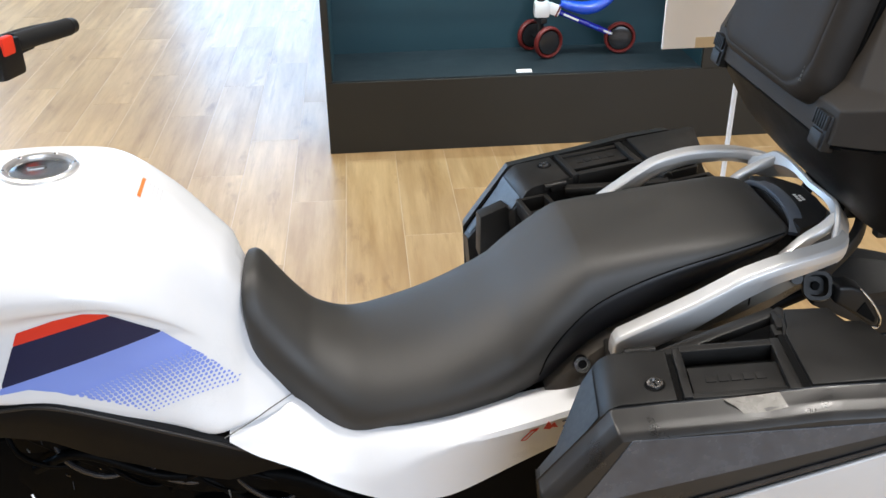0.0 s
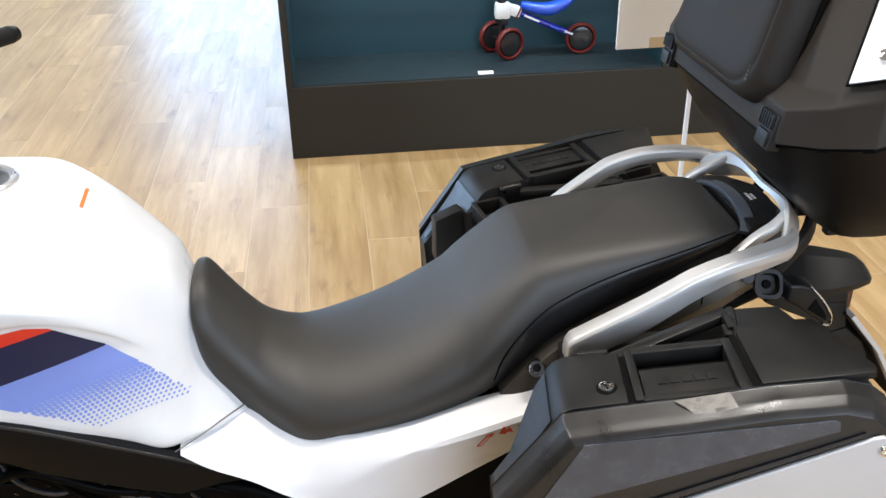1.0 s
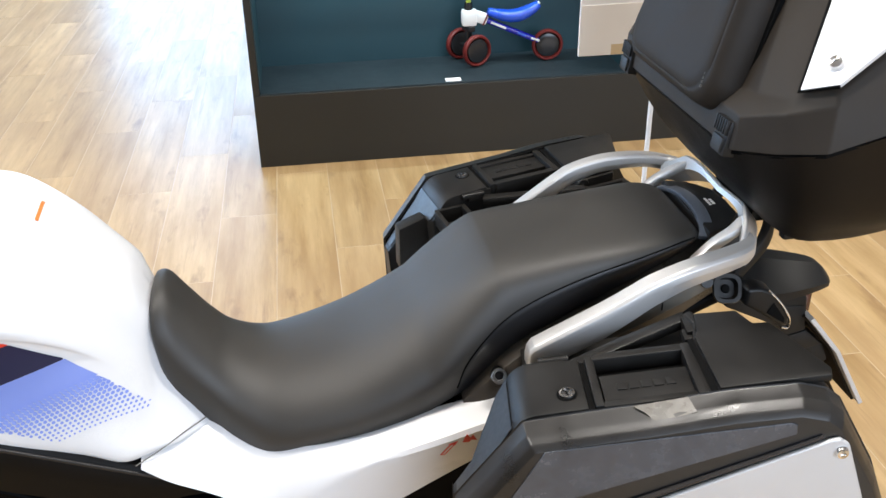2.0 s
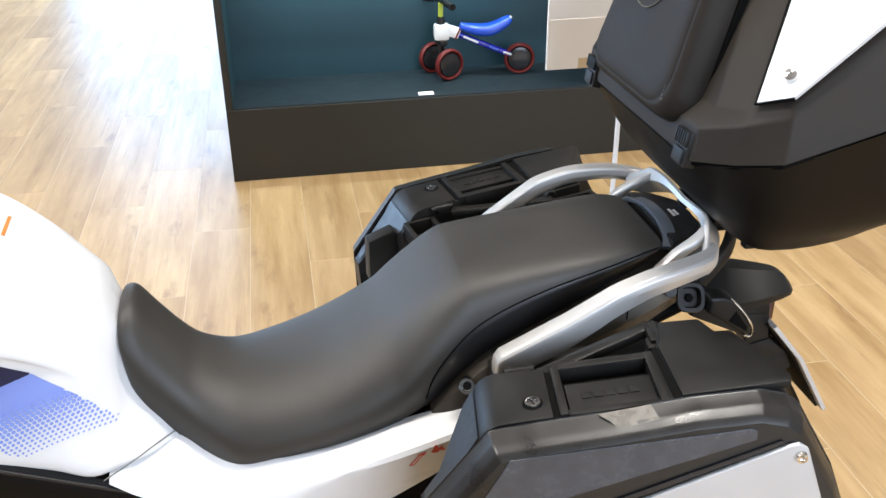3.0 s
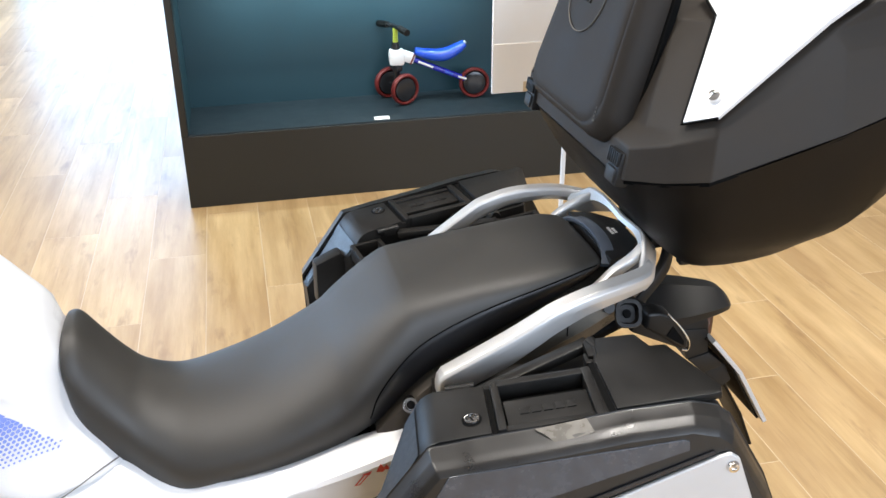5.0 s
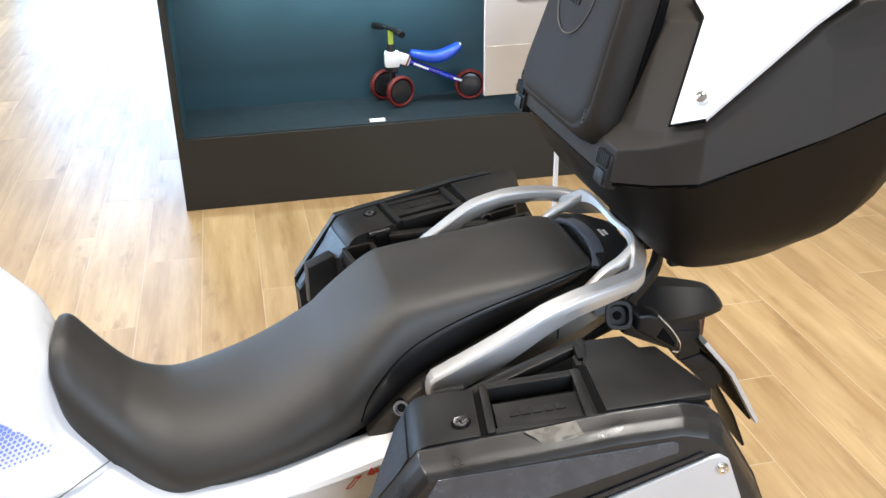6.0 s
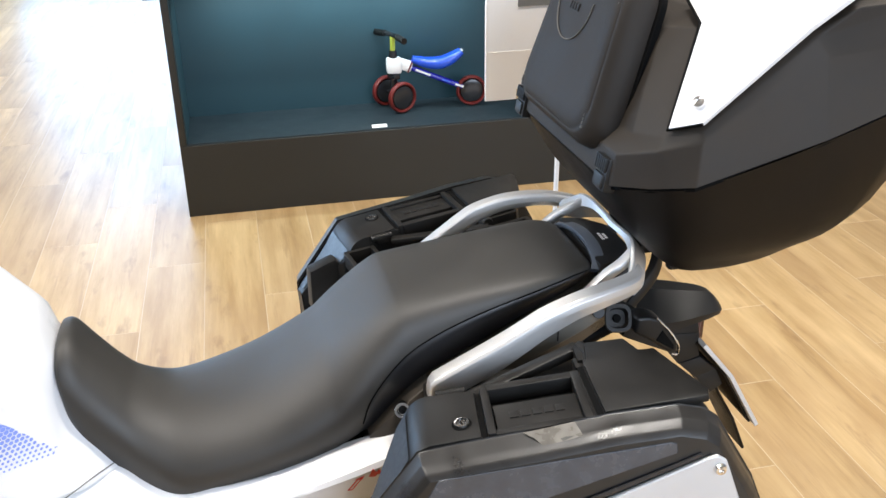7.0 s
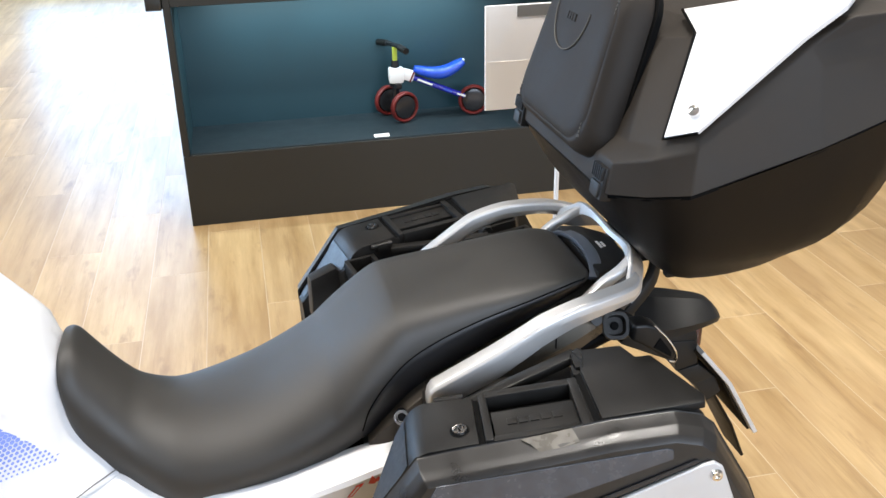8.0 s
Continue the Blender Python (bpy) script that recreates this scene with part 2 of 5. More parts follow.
def sweep(path, ring, sizes=None, up=(0, 0, 1)):
    """A ring of 2D points (sideways, up) drawn along a path."""
    rows, p = [], [Vector(q) for q in path]
    for i, c in enumerate(p):
        d = (p[min(i + 1, len(p) - 1)] - p[max(i - 1, 0)]).normalized()
        side = d.cross(Vector(up)).normalized()
        top = side.cross(d)
        s = sizes[i] if sizes else (1, 1)
        rows.append([c + side * (u * s[0]) + top * (v * s[1]) for u, v in ring])
    return grid(rows, closed=True, caps=True)


def bevelled(bm, r, seg=2, angle=25):
    if r:
        es = [e for e in bm.edges if len(e.link_faces) == 2 and e.calc_face_angle(0) > radians(angle)]
        bmesh.ops.bevel(bm, geom=es, offset=r, segments=seg, affect="EDGES", profile=0.6, clamp_overlap=True)
    return bm


def box(x0, x1, y0, y1, z0, z1, r=0.0, seg=2):
    bm = bmesh.new()
    bmesh.ops.create_cube(bm, size=1, matrix=Matrix.LocRotScale(((x0 + x1) / 2, (y0 + y1) / 2, (z0 + z1) / 2), None, (abs(x1 - x0), abs(y1 - y0), abs(z1 - z0))))
    return bevelled(bm, r, seg)


def prism(poly, lo, hi, r=0.0, seg=2, place=None, shrink=1.0):
    """A polygon (u, v) between two heights; place(u, v, h) gives the point."""
    place = place or (lambda u, v, h: (u, v, h))
    bm = bmesh.new()
    cu, cv = sum(p[0] for p in poly) / len(poly), sum(p[1] for p in poly) / len(poly)
    a = [bm.verts.new(place(u, v, lo)) for u, v in poly]
    b = [bm.verts.new(place(cu + (u - cu) * shrink, cv + (v - cv) * shrink, hi)) for u, v in poly]
    bm.faces.new(a)
    bm.faces.new(b)
    for i in range(len(poly)):
        j = (i + 1) % len(poly)
        bm.faces.new((a[i], a[j], b[j], b[i]))
    bmesh.ops.recalc_face_normals(bm, faces=bm.faces)
    return bevelled(bm, r, seg)


def joined(*bms):
    out = bmesh.new()
    for b in bms:
        me = bpy.data.meshes.new("tmp")
        b.to_mesh(me)
        b.free()
        out.from_mesh(me)
        bpy.data.meshes.remove(me)
    return out


def moved(bm, m):
    bm.transform(m)
    return bm


def rod(a, b, r, seg=16, r2=None):
    a, b = Vector(a), Vector(b)
    bm = bmesh.new()
    d = b - a
    bmesh.ops.create_cone(bm, cap_ends=True, segments=seg, radius1=r, radius2=r if r2 is None else r2, depth=d.length,
                          matrix=Matrix.Translation((a + b) / 2) @ d.to_track_quat("Z", "Y").to_matrix().to_4x4())
    return bm


def turned(profile, seg=32):
    """A profile (radius, height) turned round the z axis."""
    rows = [[(r * math.cos(2 * math.pi * i / seg), r * math.sin(2 * math.pi * i / seg), z) for i in range(seg)] for r, z in profile]
    return grid(rows, closed=True)


def torus(r, w, h, seg=40, ring=12):
    rows = []
    for i in range(seg + 1):
        a = 2 * math.pi * i / seg
        rows.append([((r + w * math.cos(b)) * math.cos(a), (r + w * math.cos(b)) * math.sin(a), h * math.sin(b)) for b in (2 * math.pi * k / ring for k in range(ring))])
    return grid(rows, closed=True)


def lettering(name, body, size, depth, m, material, parent, label=""):
    cu = bpy.data.curves.new(name, "FONT")
    cu.body, cu.size, cu.extrude, cu.align_x, cu.align_y = body, size, depth, "CENTER", "CENTER"
    tmp = bpy.data.objects.new(name, cu)
    scene.collection.objects.link(tmp)
    me = bpy.data.meshes.new_from_object(tmp.evaluated_get(bpy.context.evaluated_depsgraph_get()))
    bpy.data.objects.remove(tmp)
    bm = bmesh.new()
    bm.from_mesh(me)
    bpy.data.meshes.remove(me)
    bm.transform(m)
    return part(name, bm, material, parent, label, 0)


# ---- the room ----
X0, X1, Y0, Y1, H = -7.0, 7.0, -5.0, 9.5, 4.2
PSI = radians(-1.0)
tagged(part("floor", box(X0, X1, Y0, Y1, -0.12, -0.0005), M_GROUT), "floor slab with pale grout between wood-look tiles", "floor", kind="structure")
tagged(part("ceiling", box(X0, X1, Y0, Y1, H, H + 0.1), M_CEIL), "plain grey painted ceiling", "ceiling", kind="structure")


def wall_with_openings(name, along, at, lo, hi, holes, label, paint=M_WALL):
    """A wall of 0.2 m with openings (from, to, sill, head)."""
    bits, edge = [], lo
    for o0, o1, s0, s1 in holes:
        for a, b, c, d in ((edge, o0, 0, H), (o0, o1, 0, s0), (o0, o1, s1, H)):
            bits.append(box(a, b, at, at + 0.2, c, d) if along == "x" else box(at, at + 0.2, a, b, c, d))
        edge = o1
    bits.append(box(edge, hi, at, at + 0.2, 0, H) if along == "x" else box(at, at + 0.2, edge, hi, 0, H))
    return tagged(part(name, joined(*bits), paint), label, "wall", kind="structure")


wall_with_openings("wall_back", "x", Y1, X0, X1, [(-6.8, -4.3, 0.10, 3.95), (-1.6, 0.5, 0.25, 3.30)], "white painted wall round two tall shop windows", M_WHITEWALL)
wall_with_openings("wall_ahead", "y", X0 - 0.2, Y0, Y1 + 0.2, [(1.5, 6.1, 1.2, 3.8)], "grey painted wall round a wide shop window")
wall_with_openings("wall_behind", "x", Y0 - 0.2, X0 - 0.2, X1 + 0.2, [(-0.2, 4.6, 1.20, 3.80)], "grey painted wall round a wide shop window")
tagged(part("wall_far_end", box(X1, X1 + 0.2, Y0, Y1 + 0.2, 0, H), M_WALL), "plain grey painted wall", "wall", kind="structure")


def window(name, along, at, o0, o1, s0, s1, n):
    w = thing(name, pose(0, 0, 0), "tall glazed shop window in a dark frame", "window", kind="structure")

    def bar(a, b, c, d):
        return box(a, b, at + 0.06, at + 0.12, c, d) if along == "x" else box(at + 0.06, at + 0.12, a, b, c, d)
    bits = [bar(o0, o1, s0, s0 + 0.06), bar(o0, o1, s1 - 0.06, s1)]
    step = (o1 - o0) / n
    for i in range(n + 1):
        c = min(max(o0 + i * step, o0 + 0.03), o1 - 0.03)
        bits.append(bar(c - 0.03, c + 0.03, s0 + 0.06, s1 - 0.06))
    part("window_frame", joined(*bits), M_FRAME, w)
    for i in range(n):
        a, b = o0 + i * step + 0.03, o0 + (i + 1) * step - 0.03
        g = box(a, b, at + 0.085, at + 0.093, s0 + 0.06, s1 - 0.06) if along == "x" else box(at + 0.085, at + 0.093, a, b, s0 + 0.06, s1 - 0.06)
        part("pane", g, M_GLASS, w).visible_shadow = False
    return w


window("window_1", "x", Y1, -1.6, 0.5, 0.25, 3.30, 2)
window("window_2", "x", Y1, -6.8, -4.3, 0.10, 3.95, 2)
window("window_4", "x", Y0 - 0.2, -0.2, 4.6, 1.20, 3.80, 3)
window("window_3", "y", X0 - 0.2, 1.5, 6.1, 1.2, 3.8, 3)
tagged(part("ground", box(-60, 60, -60, 60, -0.2, -0.13), M_WALL), "pale paving outside the shop windows", "ground", kind="structure")

# ---- display cabinet with its niche ----
CAB = Matrix.Translation((0.221, 2.662, 0)) @ pose(0, 0, 0, 0, 0, -1.0)
cab = thing("display_cabinet", CAB, "tall dark laminate display cabinet with a teal niche", "cabinet")
PL, SH, CW = 0.333, 0.975, 1.69
part("plinth", box(0, 2.3, 0, 0.46, 0, PL, 0.002, 1), M_CAB, cab)
part("side_panel", box(0, 0.030, 0, 0.46, PL, 2.3, 0.002, 1), M_CAB, cab)
part("side_panel", box(CW, 2.3, 0, 0.46, PL, 2.3, 0.002, 1), M_CAB, cab)
part("niche_back", box(0.030, CW, 0.415, 0.46, PL, SH, 0), M_TEAL, cab, "teal back of the niche")
part("niche_floor", box(0.032, CW - 0.002, 0.010, 0.415, PL, PL + 0.006), M_NICHE, cab, "dark teal floor of the niche")
part("niche_side", box(0.030, 0.034, 0.012, 0.415, PL + 0.006, SH, 0), M_TEAL, cab)
part("niche_side", box(CW - 0.004, CW, 0.012, 0.415, PL + 0.006, SH, 0), M_TEAL, cab)
part("shelf", box(0.030, CW, 0.002, 0.46, SH, SH + 0.04, 0.002, 1), M_CAB, cab)
part("shelf_end", box(-0.066, -0.002, -0.012, 0.30, 0.965, 1.02, 0.004, 2), M_CAB, cab)
part("upper_back", box(0.030, CW, 0.39, 0.46, SH + 0.04, 2.3, 0), M_TEAL, cab)
part("top_board", box(0, 2.3, 0, 0.46, 2.3, 2.34, 0.002, 1), M_CAB, cab)

# ---- motorcycle: x runs from nose to tail, y to its right, z up ----
bike = thing("motorcycle", pose(0.3, 0, 0), "white touring motorcycle with red, navy and blue tank stripes", "motorcycle")
BI = pose(-0.3, 0, 0)


def bpart(name, bm, material, parent=None, label="", smooth=40):
    """A part of the motorcycle, built in the place's own metres."""
    bm.transform(BI)
    return part(name, bm, material, parent or bike, label, smooth)


def lerp_table(table, x):
    xs = [r[0] for r in table]
    return [float(np.interp(x, xs, [r[k] for r in table])) for k in range(1, len(table[0]))]


# seat: x, crown height, half width, lower edge
SEAT = [(0.143, 0.934, 0.080, 0.868), (0.150, 0.944, 0.088, 0.83), (0.166, 0.944, 0.094, 0.786), (0.190, 0.910, 0.100, 0.755), (0.220, 0.866, 0.110, 0.729),
        (0.250, 0.831, 0.126, 0.709), (0.300, 0.806, 0.152, 0.693), (0.360, 0.807, 0.166, 0.705), (0.440, 0.829, 0.174, 0.723),
        (0.520, 0.871, 0.174, 0.743), (0.580, 0.913, 0.167, 0.768), (0.630, 0.949, 0.154, 0.794), (0.656, 0.965, 0.147, 0.813), (0.672, 0.9695, 0.143, 0.825), (0.700, 0.972, 0.138, 0.843),
        (0.780, 0.981, 0.130, 0.886), (0.880, 0.990, 0.124, 0.932), (0.945, 0.997, 0.114, 0.957), (0.980, 0.994, 0.099, 0.968), (0.996, 0.982, 0.080, 0.970)]


def seat_row(x, count=41):
    zt, w, zb = lerp_table(SMOOTH, x)
    n = float(np.interp(x, (0.14, 0.20, 0.30, 0.55, 0.70, 0.93, 1.0), (2.9, 2.6, 2.3, 2.5, 5.2, 5.8, 4.4)))
    out = []
    for i in range(count):
        a = math.pi * i / (count - 1)
        c, s = math.cos(a), math.sin(a)
        h = abs(s) ** (2 / n)
        tuck = 1 - 0.10 * max(0.0, 1 - h / 0.55) ** 1.5
        out.append((x, w * tuck * math.copysign(abs(c) ** (2 / n), c), zb + (zt - zb) * h))
    return out


_a = spline([r[:3] for r in SEAT], 160)
_b = spline([(r[0], r[3], 0) for r in SEAT], 160)
SMOOTH = [(a[0], a[1], a[2], b[1]) for a, b in zip(_a, _b)]
seat = bpart("seat", grid([seat_row(r[0]) for r in SMOOTH], closed=True, caps=True), M_SEAT, None, "long black leatherette seat with a stepped passenger part", 60)


def seat_side(x, z, s=-1, out=0.0):
    """The point of the seat's flank at a height."""
    row = [(p[1], p[2]) for p in seat_row(x) if p[1] >= 0]
    row.sort(key=lambda p: p[1])
    return (x, s * (float(np.interp(z, [p[1] for p in row], [p[0] for p in row])) + out), z)


SEAM = [(0.592, 0.790), (0.608, 0.836), (0.655, 0.888), (0.710, 0.919), (0.785, 0.945), (0.870, 0.967), (0.945, 0.983), (0.978, 0.984)]
for s in (-1, 1):
    line = [seat_side(p[0], p[1], s, 0.0005) for p in spline([(x, z, 0) for x, z in SEAM], 60)]
    bpart("seam", sweep(line, rounded(0.0024, 0.0024, 0.0010, 2)), M_DARKHOLE, seat, "stitched seam")

# smooth darker vinyl below the seam
for s in (-1, 1):
    rws = []
    for p in spline([(x, z, 0) for x, z in SEAM], 60):
        zb = lerp_table(SMOOTH, p[0])[2]
        rws.append([seat_side(p[0], zb + (p[1] - zb) * k / 10, s, 0.0012 if k < 10 else -0.0005) for k in range(11)])
    bpart("seat_flank", grid(rws), M_FLANK, seat, "smooth black vinyl flank below the seam", 60)

# tank: half sections (y, z) from the crown down to the lower edge
TANK = [(-0.46, [(0, 1.06), (0.08, 1.05), (0.13, 1.02), (0.17, 0.97), (0.18, 0.94), (0.175, 0.92), (0.19, 0.87), (0.20, 0.83), (0.16, 0.82)]),
        (-0.32, [(0, 1.105), (0.09, 1.098), (0.15, 1.06), (0.195, 1.01), (0.20, 0.975), (0.185, 0.95), (0.195, 0.895), (0.205, 0.84), (0.17, 0.83)]),
        (-0.20, [(0, 1.118), (0.09, 1.112), (0.15, 1.075), (0.198, 1.02), (0.202, 0.985), (0.185, 0.952), (0.195, 0.90), (0.206, 0.850), (0.17, 0.84)]),
        (-0.10, [(0, 1.118), (0.09, 1.112), (0.15, 1.072), (0.195, 1.02), (0.198, 0.988), (0.178, 0.965), (0.188, 0.90), (0.200, 0.832), (0.165, 0.82)]),
        (-0.03, [(0, 1.112), (0.085, 1.102), (0.138, 1.058), (0.183, 1.008), (0.188, 0.982), (0.170, 0.962), (0.180, 0.88), (0.192, 0.800), (0.155, 0.79)]),
        (0.04, [(0, 1.066), (0.070, 1.056), (0.112, 1.022), (0.148, 0.974), (0.162, 0.946), (0.156, 0.925), (0.170, 0.84), (0.182, 0.772), (0.15, 0.762)]),
        (0.09, [(0, 1.012), (0.064, 1.004), (0.090, 0.975), (0.112, 0.926), (0.128, 0.894), (0.135, 0.872), (0.158, 0.80), (0.176, 0.745), (0.14, 0.735)]),
        (0.127, [(0, 0.970), (0.060, 0.960), (0.080, 0.930), (0.091, 0.886), (0.105, 0.853), (0.118, 0.829), (0.143, 0.775), (0.158, 0.742), (0.12, 0.725)]),
        (0.138, [(0, 0.935), (0.050, 0.928), (0.068, 0.895), (0.079, 0.855), (0.093, 0.825), (0.108, 0.804), (0.136, 0.764), (0.151, 0.741), (0.11, 0.723)]),
        (0.165, [(0, 0.88), (0.045, 0.875), (0.062, 0.845), (0.075, 0.815), (0.088, 0.797), (0.101, 0.783), (0.123, 0.757), (0.136, 0.738), (0.10, 0.72)]),
        (0.208, [(0, 0.80), (0.04, 0.80), (0.058, 0.79), (0.070, 0.775), (0.078, 0.762), (0.085, 0.752), (0.091, 0.745), (0.098, 0.737), (0.07, 0.72)])]
TN = 64


def tank_half(x):
    cols = []
    for k in range(9):
        fine = TANK_LINES[k]
        cols.append((float(np.interp(x, [p[0] for p in fine], [p[1] for p in fine])), float(np.interp(x, [p[0] for p in fine], [p[2] for p in fine]))))
    return [(p[0], p[1]) for p in spline([(y, z, 0) for y, z in cols], 46)]


TANK_LINES = [spline([(t[0], t[1][k][0], t[1][k][1]) for t in TANK], 120) for k in range(9)]
rows = []
for i in range(TN + 1):
    x = -0.46 + (0.208 + 0.46) * i / TN
    half = tank_half(x)
    rows.append([(x, -y, z) for y, z in reversed(half)] + [(x, y, z) for y, z in half[1:]])
tank = bpart("fuel_tank", grid(rows, caps=True), M_WHITE, None, "glossy white painted fuel tank", 50)


def tank_at(x, z, out=0.0008):
    """The point of the tank's left flank below its waist, a little proud of it."""
    half = [p for p in tank_half(x)[22:42]]
    half.sort(key=lambda p: p[1])
    return (x, -float(np.interp(z, [p[1] for p in half], [p[0] for p in half])) - out, z)


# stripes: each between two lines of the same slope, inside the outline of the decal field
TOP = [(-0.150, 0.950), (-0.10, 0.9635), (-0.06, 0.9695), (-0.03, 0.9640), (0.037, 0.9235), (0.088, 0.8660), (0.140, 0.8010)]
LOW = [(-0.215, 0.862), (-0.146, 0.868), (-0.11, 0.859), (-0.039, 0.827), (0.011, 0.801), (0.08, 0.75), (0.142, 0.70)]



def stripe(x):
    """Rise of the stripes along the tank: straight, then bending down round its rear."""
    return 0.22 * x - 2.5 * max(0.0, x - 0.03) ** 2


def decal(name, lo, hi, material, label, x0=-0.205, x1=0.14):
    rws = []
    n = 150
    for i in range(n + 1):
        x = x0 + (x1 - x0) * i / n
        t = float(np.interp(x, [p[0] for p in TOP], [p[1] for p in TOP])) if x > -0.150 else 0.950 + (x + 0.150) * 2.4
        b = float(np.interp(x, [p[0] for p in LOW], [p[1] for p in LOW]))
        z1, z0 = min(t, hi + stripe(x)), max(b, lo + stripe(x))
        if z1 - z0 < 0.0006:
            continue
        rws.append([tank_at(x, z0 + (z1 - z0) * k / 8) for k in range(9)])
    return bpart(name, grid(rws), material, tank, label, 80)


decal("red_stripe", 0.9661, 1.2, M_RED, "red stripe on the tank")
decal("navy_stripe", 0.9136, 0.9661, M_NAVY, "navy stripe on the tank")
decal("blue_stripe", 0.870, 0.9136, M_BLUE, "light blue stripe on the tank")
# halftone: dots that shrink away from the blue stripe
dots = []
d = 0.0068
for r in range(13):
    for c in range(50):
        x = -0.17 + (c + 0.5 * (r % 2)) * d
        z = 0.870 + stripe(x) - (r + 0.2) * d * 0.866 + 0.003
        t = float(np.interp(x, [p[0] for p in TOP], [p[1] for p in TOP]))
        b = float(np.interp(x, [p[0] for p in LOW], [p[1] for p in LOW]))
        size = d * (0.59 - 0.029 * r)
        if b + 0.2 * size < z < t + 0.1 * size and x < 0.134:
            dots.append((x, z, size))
verts, faces = [], []
for x, z, size in dots:
    k = len(verts)
    for a in (math.pi / 6 + math.pi / 3 * i for i in range(6)):
        vx, vz = x + size * math.cos(a), z + size * math.sin(a)
        vz = min(max(vz, float(np.interp(vx, [p[0] for p in LOW], [p[1] for p in LOW])) + 0.001), float(np.interp(vx, [p[0] for p in TOP], [p[1] for p in TOP])) - 0.001)
        verts.append(Vector(tank_at(vx, vz, 0.0012)) + Vector((-0.3, 0, 0)))
    faces.append(tuple(range(k, k + 6)))
me = bpy.data.meshes.new("halftone_dots")
me.from_pydata([tuple(v) for v in verts], [], faces)
me.materials.append(M_DOT)
ob = new("halftone_dots", me)
ob.parent = tank
tagged(ob, "fading blue halftone dots on the tank", kind="stuff")

# filler cap, on the crown of the tank
CAPM = BI @ pose(-0.127, -0.010, 1.1155, 0, 2, 0) @ Matrix.Scale(1.06, 4)
cap = part("filler_cap", moved(turned([(0.0415, 0.003), (0.0425, 0.0070), (0.0485, 0.0082), (0.0515, 0.006), (0.0525, -0.004)], 48), CAPM), M_ALU, tank, "round silver filler cap")
part("lid", moved(turned([(0.0, 0.0050), (0.024, 0.0052), (0.038, 0.0046), (0.0418, 0.0030)], 48), CAPM), M_MIRROR, cap, "polished centre of the cap")
part("key_flap", moved(prism([(-0.004, -0.016), (0.004, -0.016), (0.004, 0.006), (0.0, 0.010), (-0.004, 0.006)], 0.0045, 0.0068, 0.001), CAPM @ pose(0, 0, 0, 0, 0, -70)), M_LOCK, cap)
for k in range(6):
    a = math.pi / 3 * k + 0.3
    part("screw", moved(turned([(0, 0.0095), (0.002, 0.0095), (0.0032, 0.0080)], 10), CAPM @ pose(0.0462 * math.cos(a), 0.0462 * math.sin(a), -0.001)), M_CHROME, cap)
# warning sticker on the slope behind the cap


def crown_at(x, y, out):
    """The point of the tank's crown, a little proud of it."""
    half = [p for p in tank_half(x) if p[0] < 0.12][:12]
    return (x - 0.3 + out * 0.5, y, float(np.interp(abs(y), [p[0] for p in half], [p[1] for p in half])) + out)


def crown_strip(x0, x1, y0, y1, out):
    rws = [[crown_at(x0 + (x1 - x0) * i / 4, y0 + (y1 - y0) * j / 12, h) for j in range(13)] for i, h in ((0, -0.001), (0, out), (2, out), (4, out), (4, -0.001))]
    return grid(rws)


part("warning_sticker", crown_strip(0.011, 0.0152, -0.047, 0.009, 0.0012), M_ORANGE, tank, "orange bar of a warning sticker")
part("sticker_text", joined(*[crown_strip(0.021 + 0.0052 * k, 0.0228 + 0.0052 * k, -0.046 - 0.006 * (k % 2), 0.004, 0.0008) for k in range(4)]), M_GREYINK, tank, "grey lines of small print")

# black trim under the tank, both sides
TRIM = [(-0.46, 0.200, 0.835, 0.190, 0.76), (-0.20, 0.200, 0.846, 0.196, 0.783), (-0.14, 0.200, 0.848, 0.196, 0.770), (-0.08, 0.196, 0.828, 0.190, 0.730), (0.03, 0.184, 0.772, 0.176, 0.672),
        (0.10, 0.172, 0.732, 0.164, 0.640), (0.16, 0.162, 0.698, 0.154, 0.644), (0.215, 0.152, 0.668, 0.146, 0.640)]
for s in (-1, 1):
    rws = []
    for p in spline([r[:3] for r in TRIM], 50):
        yb, zb = lerp_table([(r[0], r[3], r[4]) for r in TRIM], p[0])
        y, z = p[1] + 0.004, p[2]
        rws.append([(p[0], s * (y - 0.03), z + 0.002), (p[0], s * (y - 0.004), z + 0.002), (p[0], s * y, z - 0.003), (p[0], s * (y + 0.004), z - 0.016), (p[0], s * ((y + yb) / 2 + 0.006), (z + zb) / 2),
                    (p[0], s * yb, zb), (p[0], s * (yb - 0.02), zb)])
    cover = bpart("frame_cover", grid(rws, closed=True, caps=True), M_TRIM, None, "matt black cover below the tank", 35)
    lip = [(p[0], s * (p[1] + 0.0062), p[2] - 0.0085) for p in spline([r[:3] for r in TRIM], 50)]
    bpart("cover_lip", sweep(lip, rounded(0.0046, 0.0056, 0.0020, 2)), M_LIP, cover, "lighter grey lip along the cover")

